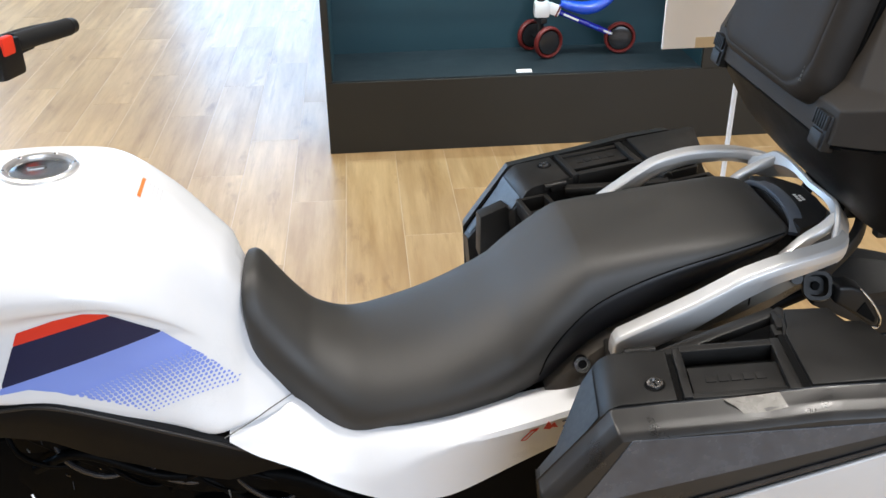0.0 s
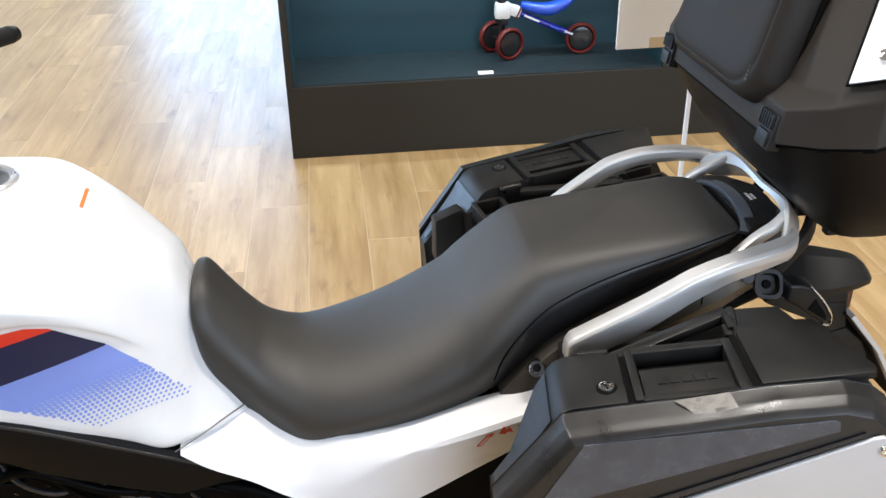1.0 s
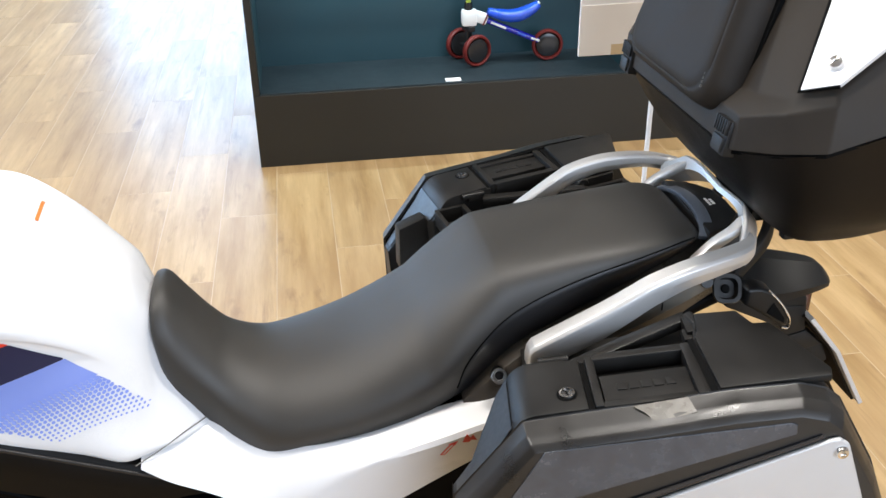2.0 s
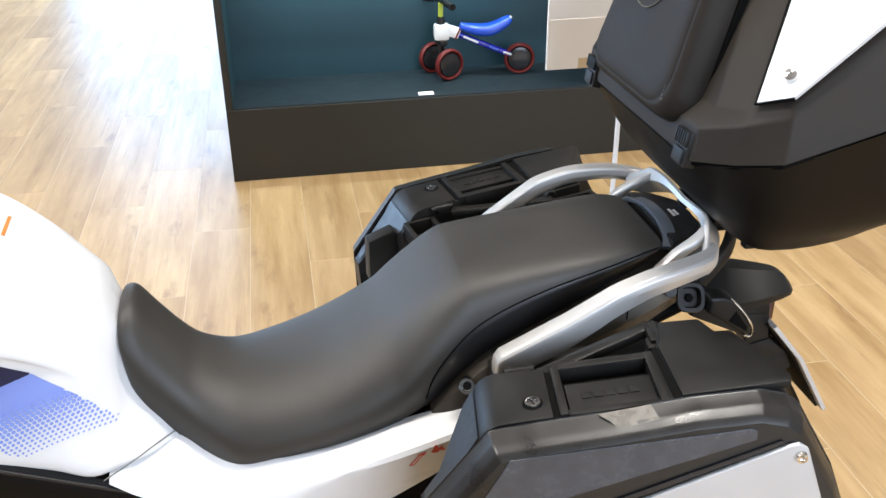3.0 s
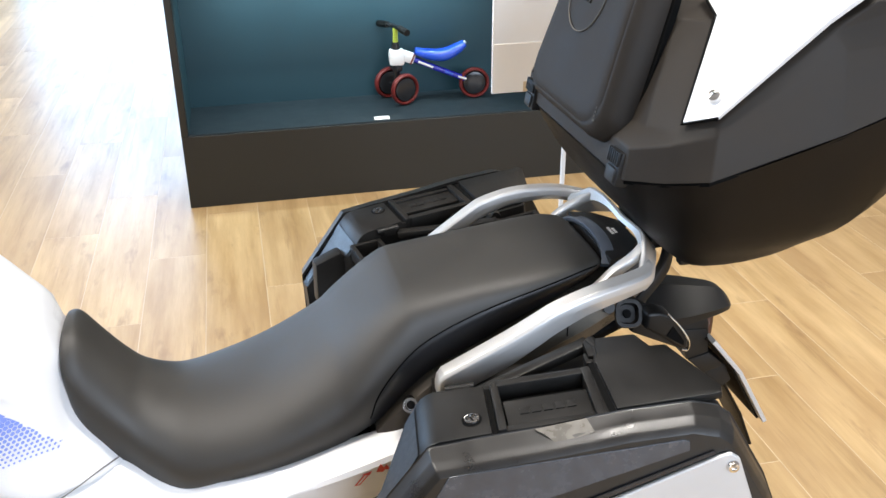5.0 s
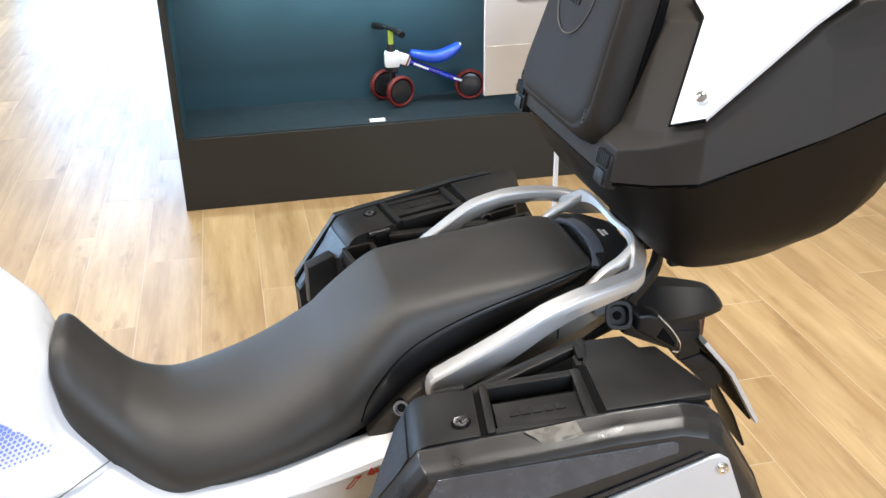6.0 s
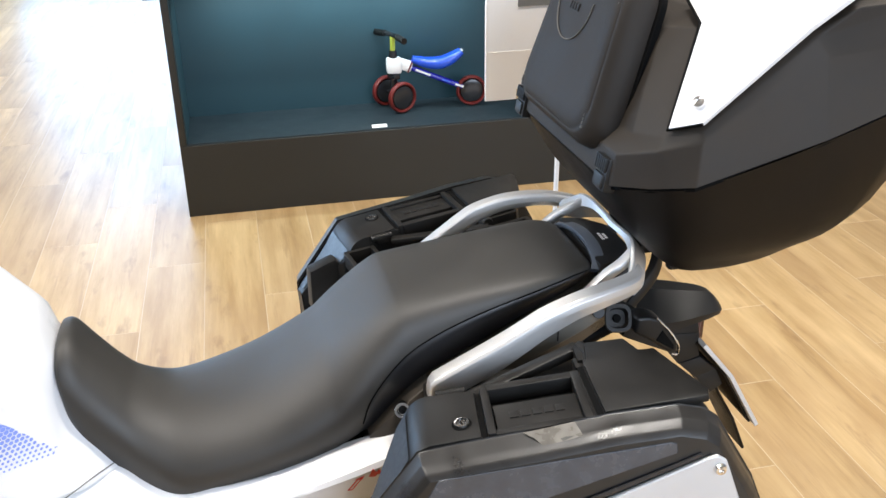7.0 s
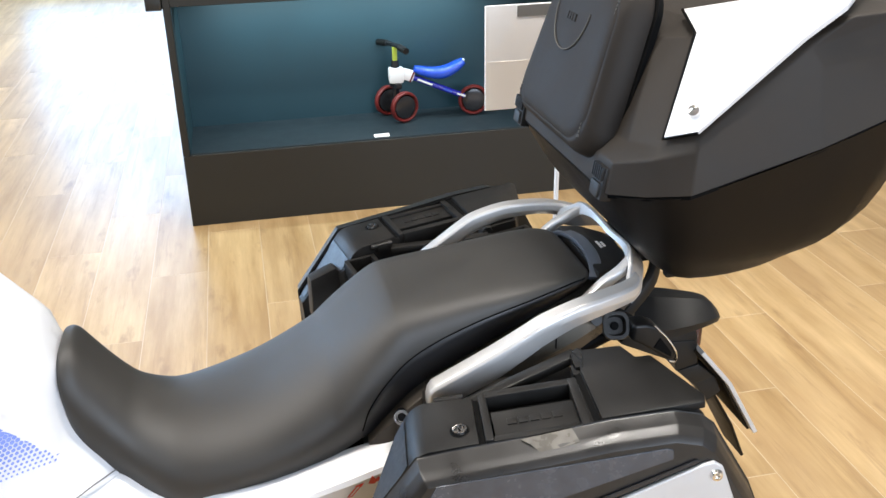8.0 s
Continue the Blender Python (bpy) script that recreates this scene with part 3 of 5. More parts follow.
# white side panels below the seat
# half sections (y, z): seat edge, upper and lower lip of the crease, lower edge
SIDE = [(0.112, [(0.150, 0.738), (0.166, 0.7375), (0.174, 0.735), (0.178, 0.727)]), (0.150, [(0.120, 0.737), (0.150, 0.731), (0.168, 0.720), (0.178, 0.696)]),
        (0.212, [(0.090, 0.742), (0.140, 0.727), (0.168, 0.706), (0.180, 0.662)]), (0.270, [(0.110, 0.711), (0.158, 0.699), (0.182, 0.680), (0.188, 0.628)]),
        (0.350, [(0.150, 0.711), (0.186, 0.698), (0.198, 0.686), (0.200, 0.602)]), (0.410, [(0.160, 0.721), (0.199, 0.702), (0.204, 0.696), (0.192, 0.590)]), (0.460, [(0.165, 0.731), (0.204, 0.714), (0.208, 0.708), (0.188, 0.596)]),
        (0.550, [(0.170, 0.756), (0.211, 0.742), (0.215, 0.734), (0.187, 0.642)]), (0.625, [(0.172, 0.772), (0.213, 0.765), (0.217, 0.757), (0.190, 0.684)]), (0.68, [(0.172, 0.786), (0.212, 0.780), (0.216, 0.772), (0.190, 0.71)])]
SIDE_LINES = [spline([(t[0], t[1][k][0], t[1][k][1]) for t in SIDE], 60) for k in range(4)]


def side_at(x):
    out = []
    for k in range(4):
        f = SIDE_LINES[k]
        out.append((float(np.interp(x, [p[0] for p in f], [p[1] for p in f])), float(np.interp(x, [p[0] for p in f], [p[2] for p in f]))))
    return out


side_panels = []
for s in (-1, 1):
    rws = []
    for i in range(57):
        x = 0.112 + (0.68 - 0.112) * i / 56
        c = side_at(x)
        f, (ay, az), (by, bz) = min(max((x - 0.30) / 0.16, 0.0), 1.0), c[0], c[3]
        g = 0.09 * math.hypot(by - ay, bz - az)
        bow = [(ay + (by - ay) * k + g * u, az + (bz - az) * k + g * v) for k, u, v in ((0.36, 0.6, 0.8), (0.70, 0.8, 0.6))]
        c = [c[0]] + [(p[0] * (1 - f) + q[0] * f, p[1] * (1 - f) + q[1] * f) for p, q in zip(bow, c[1:3])] + [c[3]]
        soft = [(q[0], q[1]) for q in spline([(y, z, 0) for y, z in c], 19)]
        hard = [tuple(c[k // 6][n] + (c[min(k // 6 + 1, 3)][n] - c[k // 6][n]) * (k % 6) / 6 for n in (0, 1)) for k in range(19)]
        w = min(max((x - 0.34) / 0.16, 0.0), 1.0)
        prof = [(a[0] * (1 - w) + b[0] * w, a[1] * (1 - w) + b[1] * w) for a, b in zip(soft, hard)]
        rws.append([(x, s * (c[0][0] - 0.02), c[0][1] - 0.002)] + [(x, s * y, z) for y, z in prof] + [(x, s * (c[3][0] - 0.022), c[3][1])])
    side_panels.append(bpart("side_panel", grid(rws, closed=True, caps=True), M_WHITE, None, "glossy white side panel with a sharp crease", 32))
for s in (-1, 1):
    bpart("panel_joint", sweep(spline([(0.105, s * 0.176, 0.7335), (0.123, s * 0.1645, 0.737), (0.149, s * 0.1475, 0.7425), (0.174, s * 0.1265, 0.747), (0.206, s * 0.094, 0.747)], 20), rounded(0.0018, 0.0018, 0.0007, 2)), M_BAND)
# red zigzag mark and a black figure on the left panel


def on_side(x, z, h):
    c = side_at(x)
    t = (c[2][1] - z) / (c[2][1] - c[3][1])
    return (x, -(c[2][0] + (c[3][0] - c[2][0]) * t) - h, z)


bpart("red_mark", prism([(0.588, 0.733), (0.594, 0.752), (0.600, 0.741), (0.604, 0.747), (0.611, 0.732), (0.602, 0.735), (0.598, 0.730)], 0.0005, 0.0012, 0, 1, on_side), M_RED, side_panels[0], "red zigzag mark")
bpart("red_outline", joined(*[prism(q, 0.0005, 0.0012, 0, 1, on_side) for q in ([(0.5545, 0.7095), (0.5560, 0.7085), (0.5720, 0.7330), (0.5705, 0.7345)], [(0.5610, 0.7090), (0.5625, 0.7085), (0.5790, 0.7345), (0.5775, 0.7350)], [(0.5545, 0.7085), (0.5625, 0.7080), (0.5625, 0.7095), (0.5545, 0.7100)], [(0.566, 0.733), (0.581, 0.738), (0.577, 0.729)])]), M_RED, side_panels[0], "thin red arrow outline")
bpart("figure", joined(prism([(0.616, 0.7475), (0.630, 0.7510), (0.6305, 0.7485), (0.6165, 0.7450)], 0.0005, 0.0012, 0, 1, on_side), prism([(0.6275, 0.7500), (0.6305, 0.7505), (0.6215, 0.7315), (0.6185, 0.7310)], 0.0005, 0.0012, 0, 1, on_side)), M_NAVY, side_panels[0], "black figure 7")

# black covers below the passenger seat
COVER = [(0.600, 0.165, 0.775, 0.70), (0.640, 0.168, 0.81, 0.72), (0.700, 0.160, 0.85, 0.74), (0.80, 0.140, 0.89, 0.78), (0.92, 0.125, 0.945, 0.83), (1.02, 0.10, 0.972, 0.86), (1.08, 0.085, 0.985, 0.87)]
for s in (-1, 1):
    rws = []
    for p in spline([(r[0], r[1], r[2]) for r in COVER], 30):
        zb = lerp_table([(r[0], r[3]) for r in COVER], p[0])[0]
        rws.append([(p[0], 0, p[2]), (p[0], s * (p[1] - 0.03), p[2]), (p[0], s * (p[1] - 0.006), p[2] - 0.006), (p[0], s * p[1], p[2] - 0.02), (p[0], s * (p[1] + 0.006), (p[2] + zb) / 2), (p[0], s * (p[1] - 0.01), zb), (p[0], 0, zb)])
    bpart("tail_cover", grid(rws, closed=True, caps=True), M_COVER, None, "satin dark grey tail cover")

# seat lock on the left cover
LK = BI @ pose(0.652, -0.176, 0.822, 62, 0, -14)
lock = part("seat_lock", moved(turned([(0, 0.004), (0.0075, 0.004), (0.0082, 0.012), (0.0120, 0.0122), (0.0135, 0.008), (0.0135, -0.02)], 28), LK), M_CHROME, bike, "round chrome seat lock")
part("barrel", moved(turned([(0, 0.0052), (0.0060, 0.0050), (0.0068, 0.0040)], 20), LK), M_GLOSS, lock, "dark lock barrel")

# grab rails: two arms and a rear arch
ARM = [(0.700, 0.186, 0.866), (0.745, 0.193, 0.893), (0.800, 0.200, 0.925), (0.842, 0.203, 0.950), (0.870, 0.203, 0.965), (0.920, 0.199, 0.980), (0.965, 0.191, 0.986), (1.005, 0.179, 0.988), (1.034, 0.162, 0.987), (1.050, 0.142, 0.988)]
WEB = [(0.698, 0.046), (0.75, 0.046), (0.80, 0.046), (0.86, 0.040), (0.92, 0.031), (1.00, 0.026), (1.07, 0.024)]
for s in (-1, 1):
    rws = []
    for p in spline([(x, s * y, z + (0.007 if s > 0 else 0.0) * min(max((x - 0.74) / 0.12, 0), 1)) for x, y, z in ARM], 44):
        dpt = lerp_table(WEB, p.x)[0]
        o = s
        # flat bright top, chamfered shoulders, thin web below
        sec = [(-0.0120, 0.0165), (0.0105, 0.0155), (0.0155, 0.0105), (0.0165, 0.000), (0.0120, 0.013 - dpt), (0.006, 0.011 - dpt), (-0.006, 0.020 - dpt), (-0.011, 0.026 - dpt), (-0.0150, 0.000), (-0.0150, 0.012)]
        rws.append([(p.x, p.y + o * u, p.z + v) for u, v in sec])
        if len(rws) == 1:
            c0 = (p.x, p.y, p.z - 0.008)
            ends = [[(c0[0] - dx, c0[1] + (q[1] - c0[1]) * k, c0[2] - dx * 0.7 + (q[2] - c0[2]) * k) for q in rws[0]] for dx, k in ((0.010, 0.55), (0.007, 0.85))]
            rws = ends + rws
    bpart("grab_rail", bevelled(grid(rws, closed=True, caps=True), 0.0010, 2, 18), M_SILVER, None, "silver painted cast grab rail", 26)
    bpart("rail_cover", prism([(0.76, 0.826), (0.84, 0.852), (0.95, 0.905), (0.985, 0.925), (0.98, 0.955), (0.90, 0.94), (0.80, 0.905), (0.75, 0.87)], 0.148, 0.157, 0.003, 2, lambda u, v, h: (u, s * h, v)), M_GREYPLASTIC, None, "grey plastic cover below the rail")
    bpart("cover_joint", box(0.9095, 0.9115, s * 0.1572, s * 0.1582, 0.895, 0.935), M_DARKHOLE)
    cup = [[(u, v, h) for u, v in rounded(w_, h_, r_, 4)] for w_, h_, r_, h in ((0.026, 0.026, 0.012, -0.030), (0.036, 0.038, 0.014, -0.012), (0.043, 0.046, 0.015, 0.006), (0.041, 0.044, 0.014, 0.010), (0.031, 0.033, 0.011, 0.010), (0.027, 0.028, 0.010, -0.006))]
    knob = bpart("mount_knob", moved(grid(cup, closed=True, caps=True), pose(1.004, s * 0.172, 0.931, 58 if s < 0 else -58, 0, 12 * s)), M_CASE, None, "black hollow mounting cup", 30)
    bpart("cup_floor", moved(turned([(0, -0.001), (0.006, -0.001), (0.007, -0.005)], 16), pose(1.004, s * 0.172, 0.931, 58 if s < 0 else -58, 0, 12 * s)), M_DARKHOLE, knob)
    bpart("knob_bolt", rod((0.975, s * 0.160, 0.940), (0.972, s * 0.172, 0.946), 0.009, 14), M_BLACK, knob)
# rear arch: a thin bright ridge, an inner web that deepens to the sides, and a slope falling away behind
# ridge x, y, z; depth of the inner web; how far the slope runs back, out and down
ARCH = [(1.063, 0.000, 1.021, 0.009, 0.026, 0.000, 0.026), (1.063, 0.050, 1.0245, 0.010, 0.026, 0.003, 0.028), (1.059, 0.085, 1.0285, 0.016, 0.026, 0.004, 0.036),
        (1.050, 0.112, 1.0290, 0.024, 0.022, 0.006, 0.046), (1.041, 0.136, 1.0140, 0.022, 0.016, 0.010, 0.042), (1.028, 0.158, 1.0000, 0.014, 0.008, 0.010, 0.030)]
half = list(zip(spline([q[:3] for q in ARCH], 31), spline([q[3:6] for q in ARCH], 31), spline([(q[6], 0, 0) for q in ARCH], 31)))
rws = []
for s in (-1, 1):
    for c, e, g in (reversed(half) if s < 0 else half[1:]):
        inward = Vector((-0.35, -c.y, 0)).normalized() * 0.0042
        x, y, z = c
        q = [(x + inward.x * 1.6, y + inward.y * 1.6, z - e.x), (x + inward.x, y + inward.y, z - 0.0015), (x, y, z), (x - inward.x * 0.6, y - inward.y * 0.6, z - 0.001),
             (x + e.y, y + e.z, z - g.x), (x + e.y - 0.004, y + e.z - 0.002, z - g.x - 0.006), (x + inward.x * 0.2, y + inward.y * 0.2, z - e.x - 0.002)]
        rws.append([(u, s * v, w) for u, v, w in q])
bpart("rail_arch", grid(rws, closed=True, caps=True), M_SILVER, None, "silver cast arch behind the seat", 34)
for s in (-1, 1):
    bpart("rail_strut", sweep(spline([(1.052, s * 0.112, 1.014), (1.030, s * 0.120, 1.000), (1.000, s * 0.123, 0.982), (0.970, s * 0.125, 0.955)], 14), rounded(0.018, 0.016, 0.004, 2)), M_SILVER)
    bpart("rail_bolt", rod((0.708, s * 0.196, 0.846), (0.708, s * 0.214, 0.857), 0.008, 12), M_BLACK)
# panel with a small badge behind the seat
back = bpart("seat_end_panel", prism([(1.000, -0.104), (1.040, -0.088), (1.070, -0.050), (1.076, 0), (1.070, 0.050), (1.040, 0.088), (1.002, 0.100)], 0.950, 0.993, 0.005), M_BLACK, None, "black end panel behind the seat")
bpart("grey_strap", sweep(spline([(0.998, -0.096, 0.979), (1.006, -0.078, 0.987), (1.013, -0.04, 0.994), (1.015, 0, 0.996), (1.013, 0.04, 0.994), (1.006, 0.078, 0.987), (0.998, 0.096, 0.979)], 40), rounded(0.022, 0.008, 0.002, 2)), M_SLATE, back, "slate grey strip along the seat end")
bpart("badge", joined(*[box(1.040 + 0.007 * i, 1.0445 + 0.007 * i, -0.013 + 0.003 * i + 0.007 * k, -0.0085 + 0.003 * i + 0.007 * k, 0.9925, 0.9940) for i in range(2) for k in range(4 - i)]), M_GREYINK, back, "small grey badge")

# tail: mudguard, lamp, indicators, plate holder
TAIL = [(1.02, 0.085, 0.914, 0.85), (1.08, 0.088, 0.904, 0.840), (1.147, 0.084, 0.890, 0.828), (1.204, 0.072, 0.878, 0.830), (1.258, 0.048, 0.863, 0.826), (1.282, 0.022, 0.840, 0.818)]
rws = []
for p in spline([r[:3] for r in TAIL], 24):
    zb = lerp_table([(r[0], r[3]) for r in TAIL], p[0])[0]
    w, zt = p[1], p[2]
    e, m = zt - (zt - zb) * 0.42, zt - (zt - zb) * 0.62
    rws.append([(p[0], -w * 0.75, e), (p[0], -w * 0.25, zt - 0.004), (p[0], w * 0.25, zt - 0.004), (p[0], w * 0.75, e), (p[0], w, m), (p[0], w, zb + 0.006), (p[0], w * 0.8, zb), (p[0], -w * 0.8, zb), (p[0], -w, zb + 0.006), (p[0], -w, m)])
tail = bpart("tail_hood", grid(rws, closed=True, caps=True), M_CASE, None, "satin black tail hood", 20)
bpart("tail_lamp", box(1.212, 1.228, -0.060, 0.060, 0.792, 0.838, 0.006), M_TAILLENS, tail, "smoked red tail lamp")
FEND = [(1.06, 0.83), (1.12, 0.80), (1.19, 0.765), (1.215, 0.80), (1.21, 0.836), (1.08, 0.860)]
bpart("mudguard", prism(FEND, -0.074, 0.074, 0.008, 2, lambda u, v, h: (u, h, v)), M_CASE, None, "black plastic rear mudguard")
bpart("plate_bracket", joined(prism([(1.160, 0.822), (1.208, 0.818), (1.216, 0.768), (1.174, 0.757)], -0.0765, 0.0765, 0.004, 2, lambda u, v, h: (u, h, v)),
                             prism([(1.174, 0.760), (1.216, 0.768), (1.252, 0.736), (1.210, 0.725)], -0.079, 0.079, 0.004, 2, lambda u, v, h: (u, h, v)),
                             prism([(1.210, 0.728), (1.252, 0.738), (1.270, 0.700), (1.242, 0.682)], -0.0770, 0.0770, 0.004, 2, lambda u, v, h: (u, h, v))), M_CASE, None, "black stepped bracket of the number plate", 30)
for s in (-1, 1):
    bpart("rack_stay", sweep(spline([(1.112, s * 0.082, 1.004), (1.100, s * 0.088, 0.955), (1.062, s * 0.090, 0.905), (1.040, s * 0.088, 0.872)], 14), rounded(0.016, 0.020, 0.004, 2)), M_BLACK, None, "black stay under the luggage rack")
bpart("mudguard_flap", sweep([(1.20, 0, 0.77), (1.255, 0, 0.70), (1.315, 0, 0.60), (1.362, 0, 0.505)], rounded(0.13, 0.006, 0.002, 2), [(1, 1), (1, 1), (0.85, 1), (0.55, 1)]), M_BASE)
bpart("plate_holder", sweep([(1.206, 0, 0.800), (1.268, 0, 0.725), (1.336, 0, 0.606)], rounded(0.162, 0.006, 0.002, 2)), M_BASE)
bpart("number_plate", sweep([(1.2105, 0, 0.803), (1.2725, 0, 0.728), (1.3405, 0, 0.609)], rounded(0.196, 0.008, 0.001, 2)), M_PLATE, None, "bare silver number plate back")
for s in (-1, 1):
    IND = [(1.064, 0.936), (1.084, 0.912), (1.102, 0.884), (1.103, 0.866), (1.088, 0.868), (1.046, 0.900), (1.020, 0.916), (1.022, 0.945), (1.045, 0.944)]
    ind = bpart("indicator", prism(IND, 0.168, 0.200, 0.006, 3, lambda u, v, h: (u, s * h, v), 0.94), M_BLACK, None, "black indicator with a bright rim", 50)
    bpart("indicator_rim", sweep(spline([(1.060, s * 0.196, 0.936), (1.083, s * 0.199, 0.911), (1.100, s * 0.200, 0.884), (1.101, s * 0.199, 0.866), (1.090, s * 0.199, 0.868)], 20), rounded(0.0035, 0.0035, 0.0012, 1)), M_CHROME, ind)
    bpart("indicator_lens", prism([(1.070, 0.915), (1.092, 0.885), (1.092, 0.876), (1.060, 0.898)], 0.1995, 0.2015, 0.0005, 1, lambda u, v, h: (u, s * h, v)), M_DARKHOLE, ind)
    bpart("indicator_stalk", rod((1.04, s * 0.08, 0.900), (1.045, s * 0.172, 0.920), 0.014), M_RUBBER, ind)

# handlebar, grips and controls
BAR = [(-0.30, -0.12, 1.168), (-0.29, -0.22, 1.215), (-0.235, -0.33, 1.222), (-0.18, -0.44, 1.210)]
for s in (1, -1):
    hb = bpart("handlebar", sweep(spline([(x, -s * y, z) for x, y, z in BAR], 20), rounded(0.022, 0.022, 0.010, 3)), M_BLACK)
    g0, g1 = Vector((-0.222, s * 0.275, 1.226)), Vector((-0.168, s * 0.408, 1.215))
    bpart("grip", rod(g0, g1, 0.0155, 20), M_RUBBER, hb, "black rubber grip")
    bpart("bar_end", rod(g1, g1 + (g1 - g0).normalized() * 0.016, 0.0158, 20, 0.0135), M_BLACK, hb)
    bpart("switch_box", moved(box(-0.022, 0.022, -0.03, 0.03, -0.038, 0.026, 0.009), pose(-0.236, s * 0.250, 1.215, 0, 0, -21 * s)), M_BLACK, hb)
    bpart("switch", moved(box(0.012, 0.0255, -0.018, 0.010, -0.004, 0.026, 0.004), pose(-0.236, s * 0.247, 1.222, 0, 0, -21 * s)), M_RED, hb, "red stop switch")
    bpart("lever", sweep(spline([(-0.27, s * 0.22, 1.18), (-0.27, s * 0.30, 1.185), (-0.235, s * 0.40, 1.185)], 12), rounded(0.014, 0.008, 0.003, 2)), M_BLACK, hb)

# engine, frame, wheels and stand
# engine bay parts share a black that carries the bay's deep shade
bpart("engine_block", joined(box(0.02, 0.42, -0.13, 0.13, 0.26, 0.56, 0.03), moved(box(-0.17, 0.17, -0.10, 0.10, -0.14, 0.14, 0.02), pose(-0.04, 0, 0.60, 0, -32, 0)), rod((0.18, -0.15, 0.42), (0.18, 0.15, 0.42), 0.10, 28), rod((0.34, -0.14, 0.40), (0.34, 0.14, 0.40), 0.08, 28)), M_DEEP, None, "parallel-twin engine block, coloured black for the shade under the tank")
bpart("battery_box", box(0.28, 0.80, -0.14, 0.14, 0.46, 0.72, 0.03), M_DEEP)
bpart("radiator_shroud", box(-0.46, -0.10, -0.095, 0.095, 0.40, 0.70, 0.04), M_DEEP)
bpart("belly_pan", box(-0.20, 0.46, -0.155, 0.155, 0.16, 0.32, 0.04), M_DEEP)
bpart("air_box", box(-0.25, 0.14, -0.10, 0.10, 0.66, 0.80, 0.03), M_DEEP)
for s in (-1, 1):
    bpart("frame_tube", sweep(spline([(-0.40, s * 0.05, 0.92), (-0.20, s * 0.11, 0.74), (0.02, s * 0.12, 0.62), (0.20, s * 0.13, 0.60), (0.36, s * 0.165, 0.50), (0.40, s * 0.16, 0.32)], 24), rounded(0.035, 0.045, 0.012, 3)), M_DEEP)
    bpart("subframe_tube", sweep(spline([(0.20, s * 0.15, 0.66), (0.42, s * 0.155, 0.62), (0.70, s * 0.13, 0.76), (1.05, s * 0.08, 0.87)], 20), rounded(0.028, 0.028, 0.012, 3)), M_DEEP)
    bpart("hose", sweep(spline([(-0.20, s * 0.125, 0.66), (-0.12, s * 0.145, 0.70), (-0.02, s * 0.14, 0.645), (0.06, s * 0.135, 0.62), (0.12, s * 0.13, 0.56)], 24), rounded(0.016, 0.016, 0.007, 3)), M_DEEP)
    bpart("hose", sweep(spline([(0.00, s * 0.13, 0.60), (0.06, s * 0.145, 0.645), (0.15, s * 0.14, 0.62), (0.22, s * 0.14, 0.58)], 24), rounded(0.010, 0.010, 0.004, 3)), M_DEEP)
    for k in range(5):
        bpart("engine_bolt", rod((-0.10 + 0.05 * k, s * 0.10, 0.655 - 0.02 * k), (-0.10 + 0.05 * k, s * 0.125, 0.655 - 0.02 * k), 0.007, 8), M_CHROME)

frng = random.Random(9)
for k in range(26):
    fx, fy, fz = frng.uniform(-0.26, 0.24), -frng.uniform(0.105, 0.145), frng.uniform(0.60, 0.74)
    fz -= max(0.0, fx) * 0.35
    dx, dz, r = frng.uniform(-0.012, 0.012), frng.uniform(-0.012, 0.012), frng.uniform(0.001, 0.0024)
    bpart("fitting", rod((fx, fy, fz), (fx + dx, fy - 0.006, fz + dz), r, 7), (M_LOCK, M_ALU, M_GLOSS)[k % 3])
for k in range(7):
    fx, fz = -0.24 + 0.065 * k, 0.70 - 0.018 * k
    bpart("cable", sweep(spline([(fx, -0.11, fz + 0.05), (fx + 0.03, -0.14, fz), (fx + 0.09, -0.135, fz - 0.03 - 0.01 * (k % 3)), (fx + 0.14, -0.11, fz - 0.02)], 14), rounded(0.008, 0.008, 0.003, 2)), (M_DEEP, M_GLOSS)[k % 2])


def wheel(x, r, w, name):
    wm = BI @ pose(x, 0, r, 90, 0, 0)
    tyre = part(name, moved(turned([(0, -0.03), (0.045, -0.03), (0.045, 0.03), (0, 0.03)], 24), wm), M_ENGINE, bike, "spoked motorcycle wheel")
    part("tyre", moved(torus(r - w * 0.48, w * 0.48, w * 0.5, 56, 14), wm), M_RUBBER, tyre)
    part("rim", moved(torus(r - w * 1.0, 0.014, w * 0.36, 56, 8), wm), M_BLACK, tyre)
    part("brake_disc", moved(turned([(0.07, 0.058), (0.12, 0.058), (0.12, 0.063), (0.07, 0.063), (0.07, 0.058)], 40), wm), M_ALU, tyre)
    part("spokes", moved(joined(*[rod((0.03 * math.cos(a), 0.03 * math.sin(a), 0.03 * (-1) ** k), ((r - w) * math.cos(a + 0.12), (r - w) * math.sin(a + 0.12), 0), 0.002, 6) for k, a in ((k, 2 * math.pi * k / 36) for k in range(36))]), wm), M_CHROME, tyre)


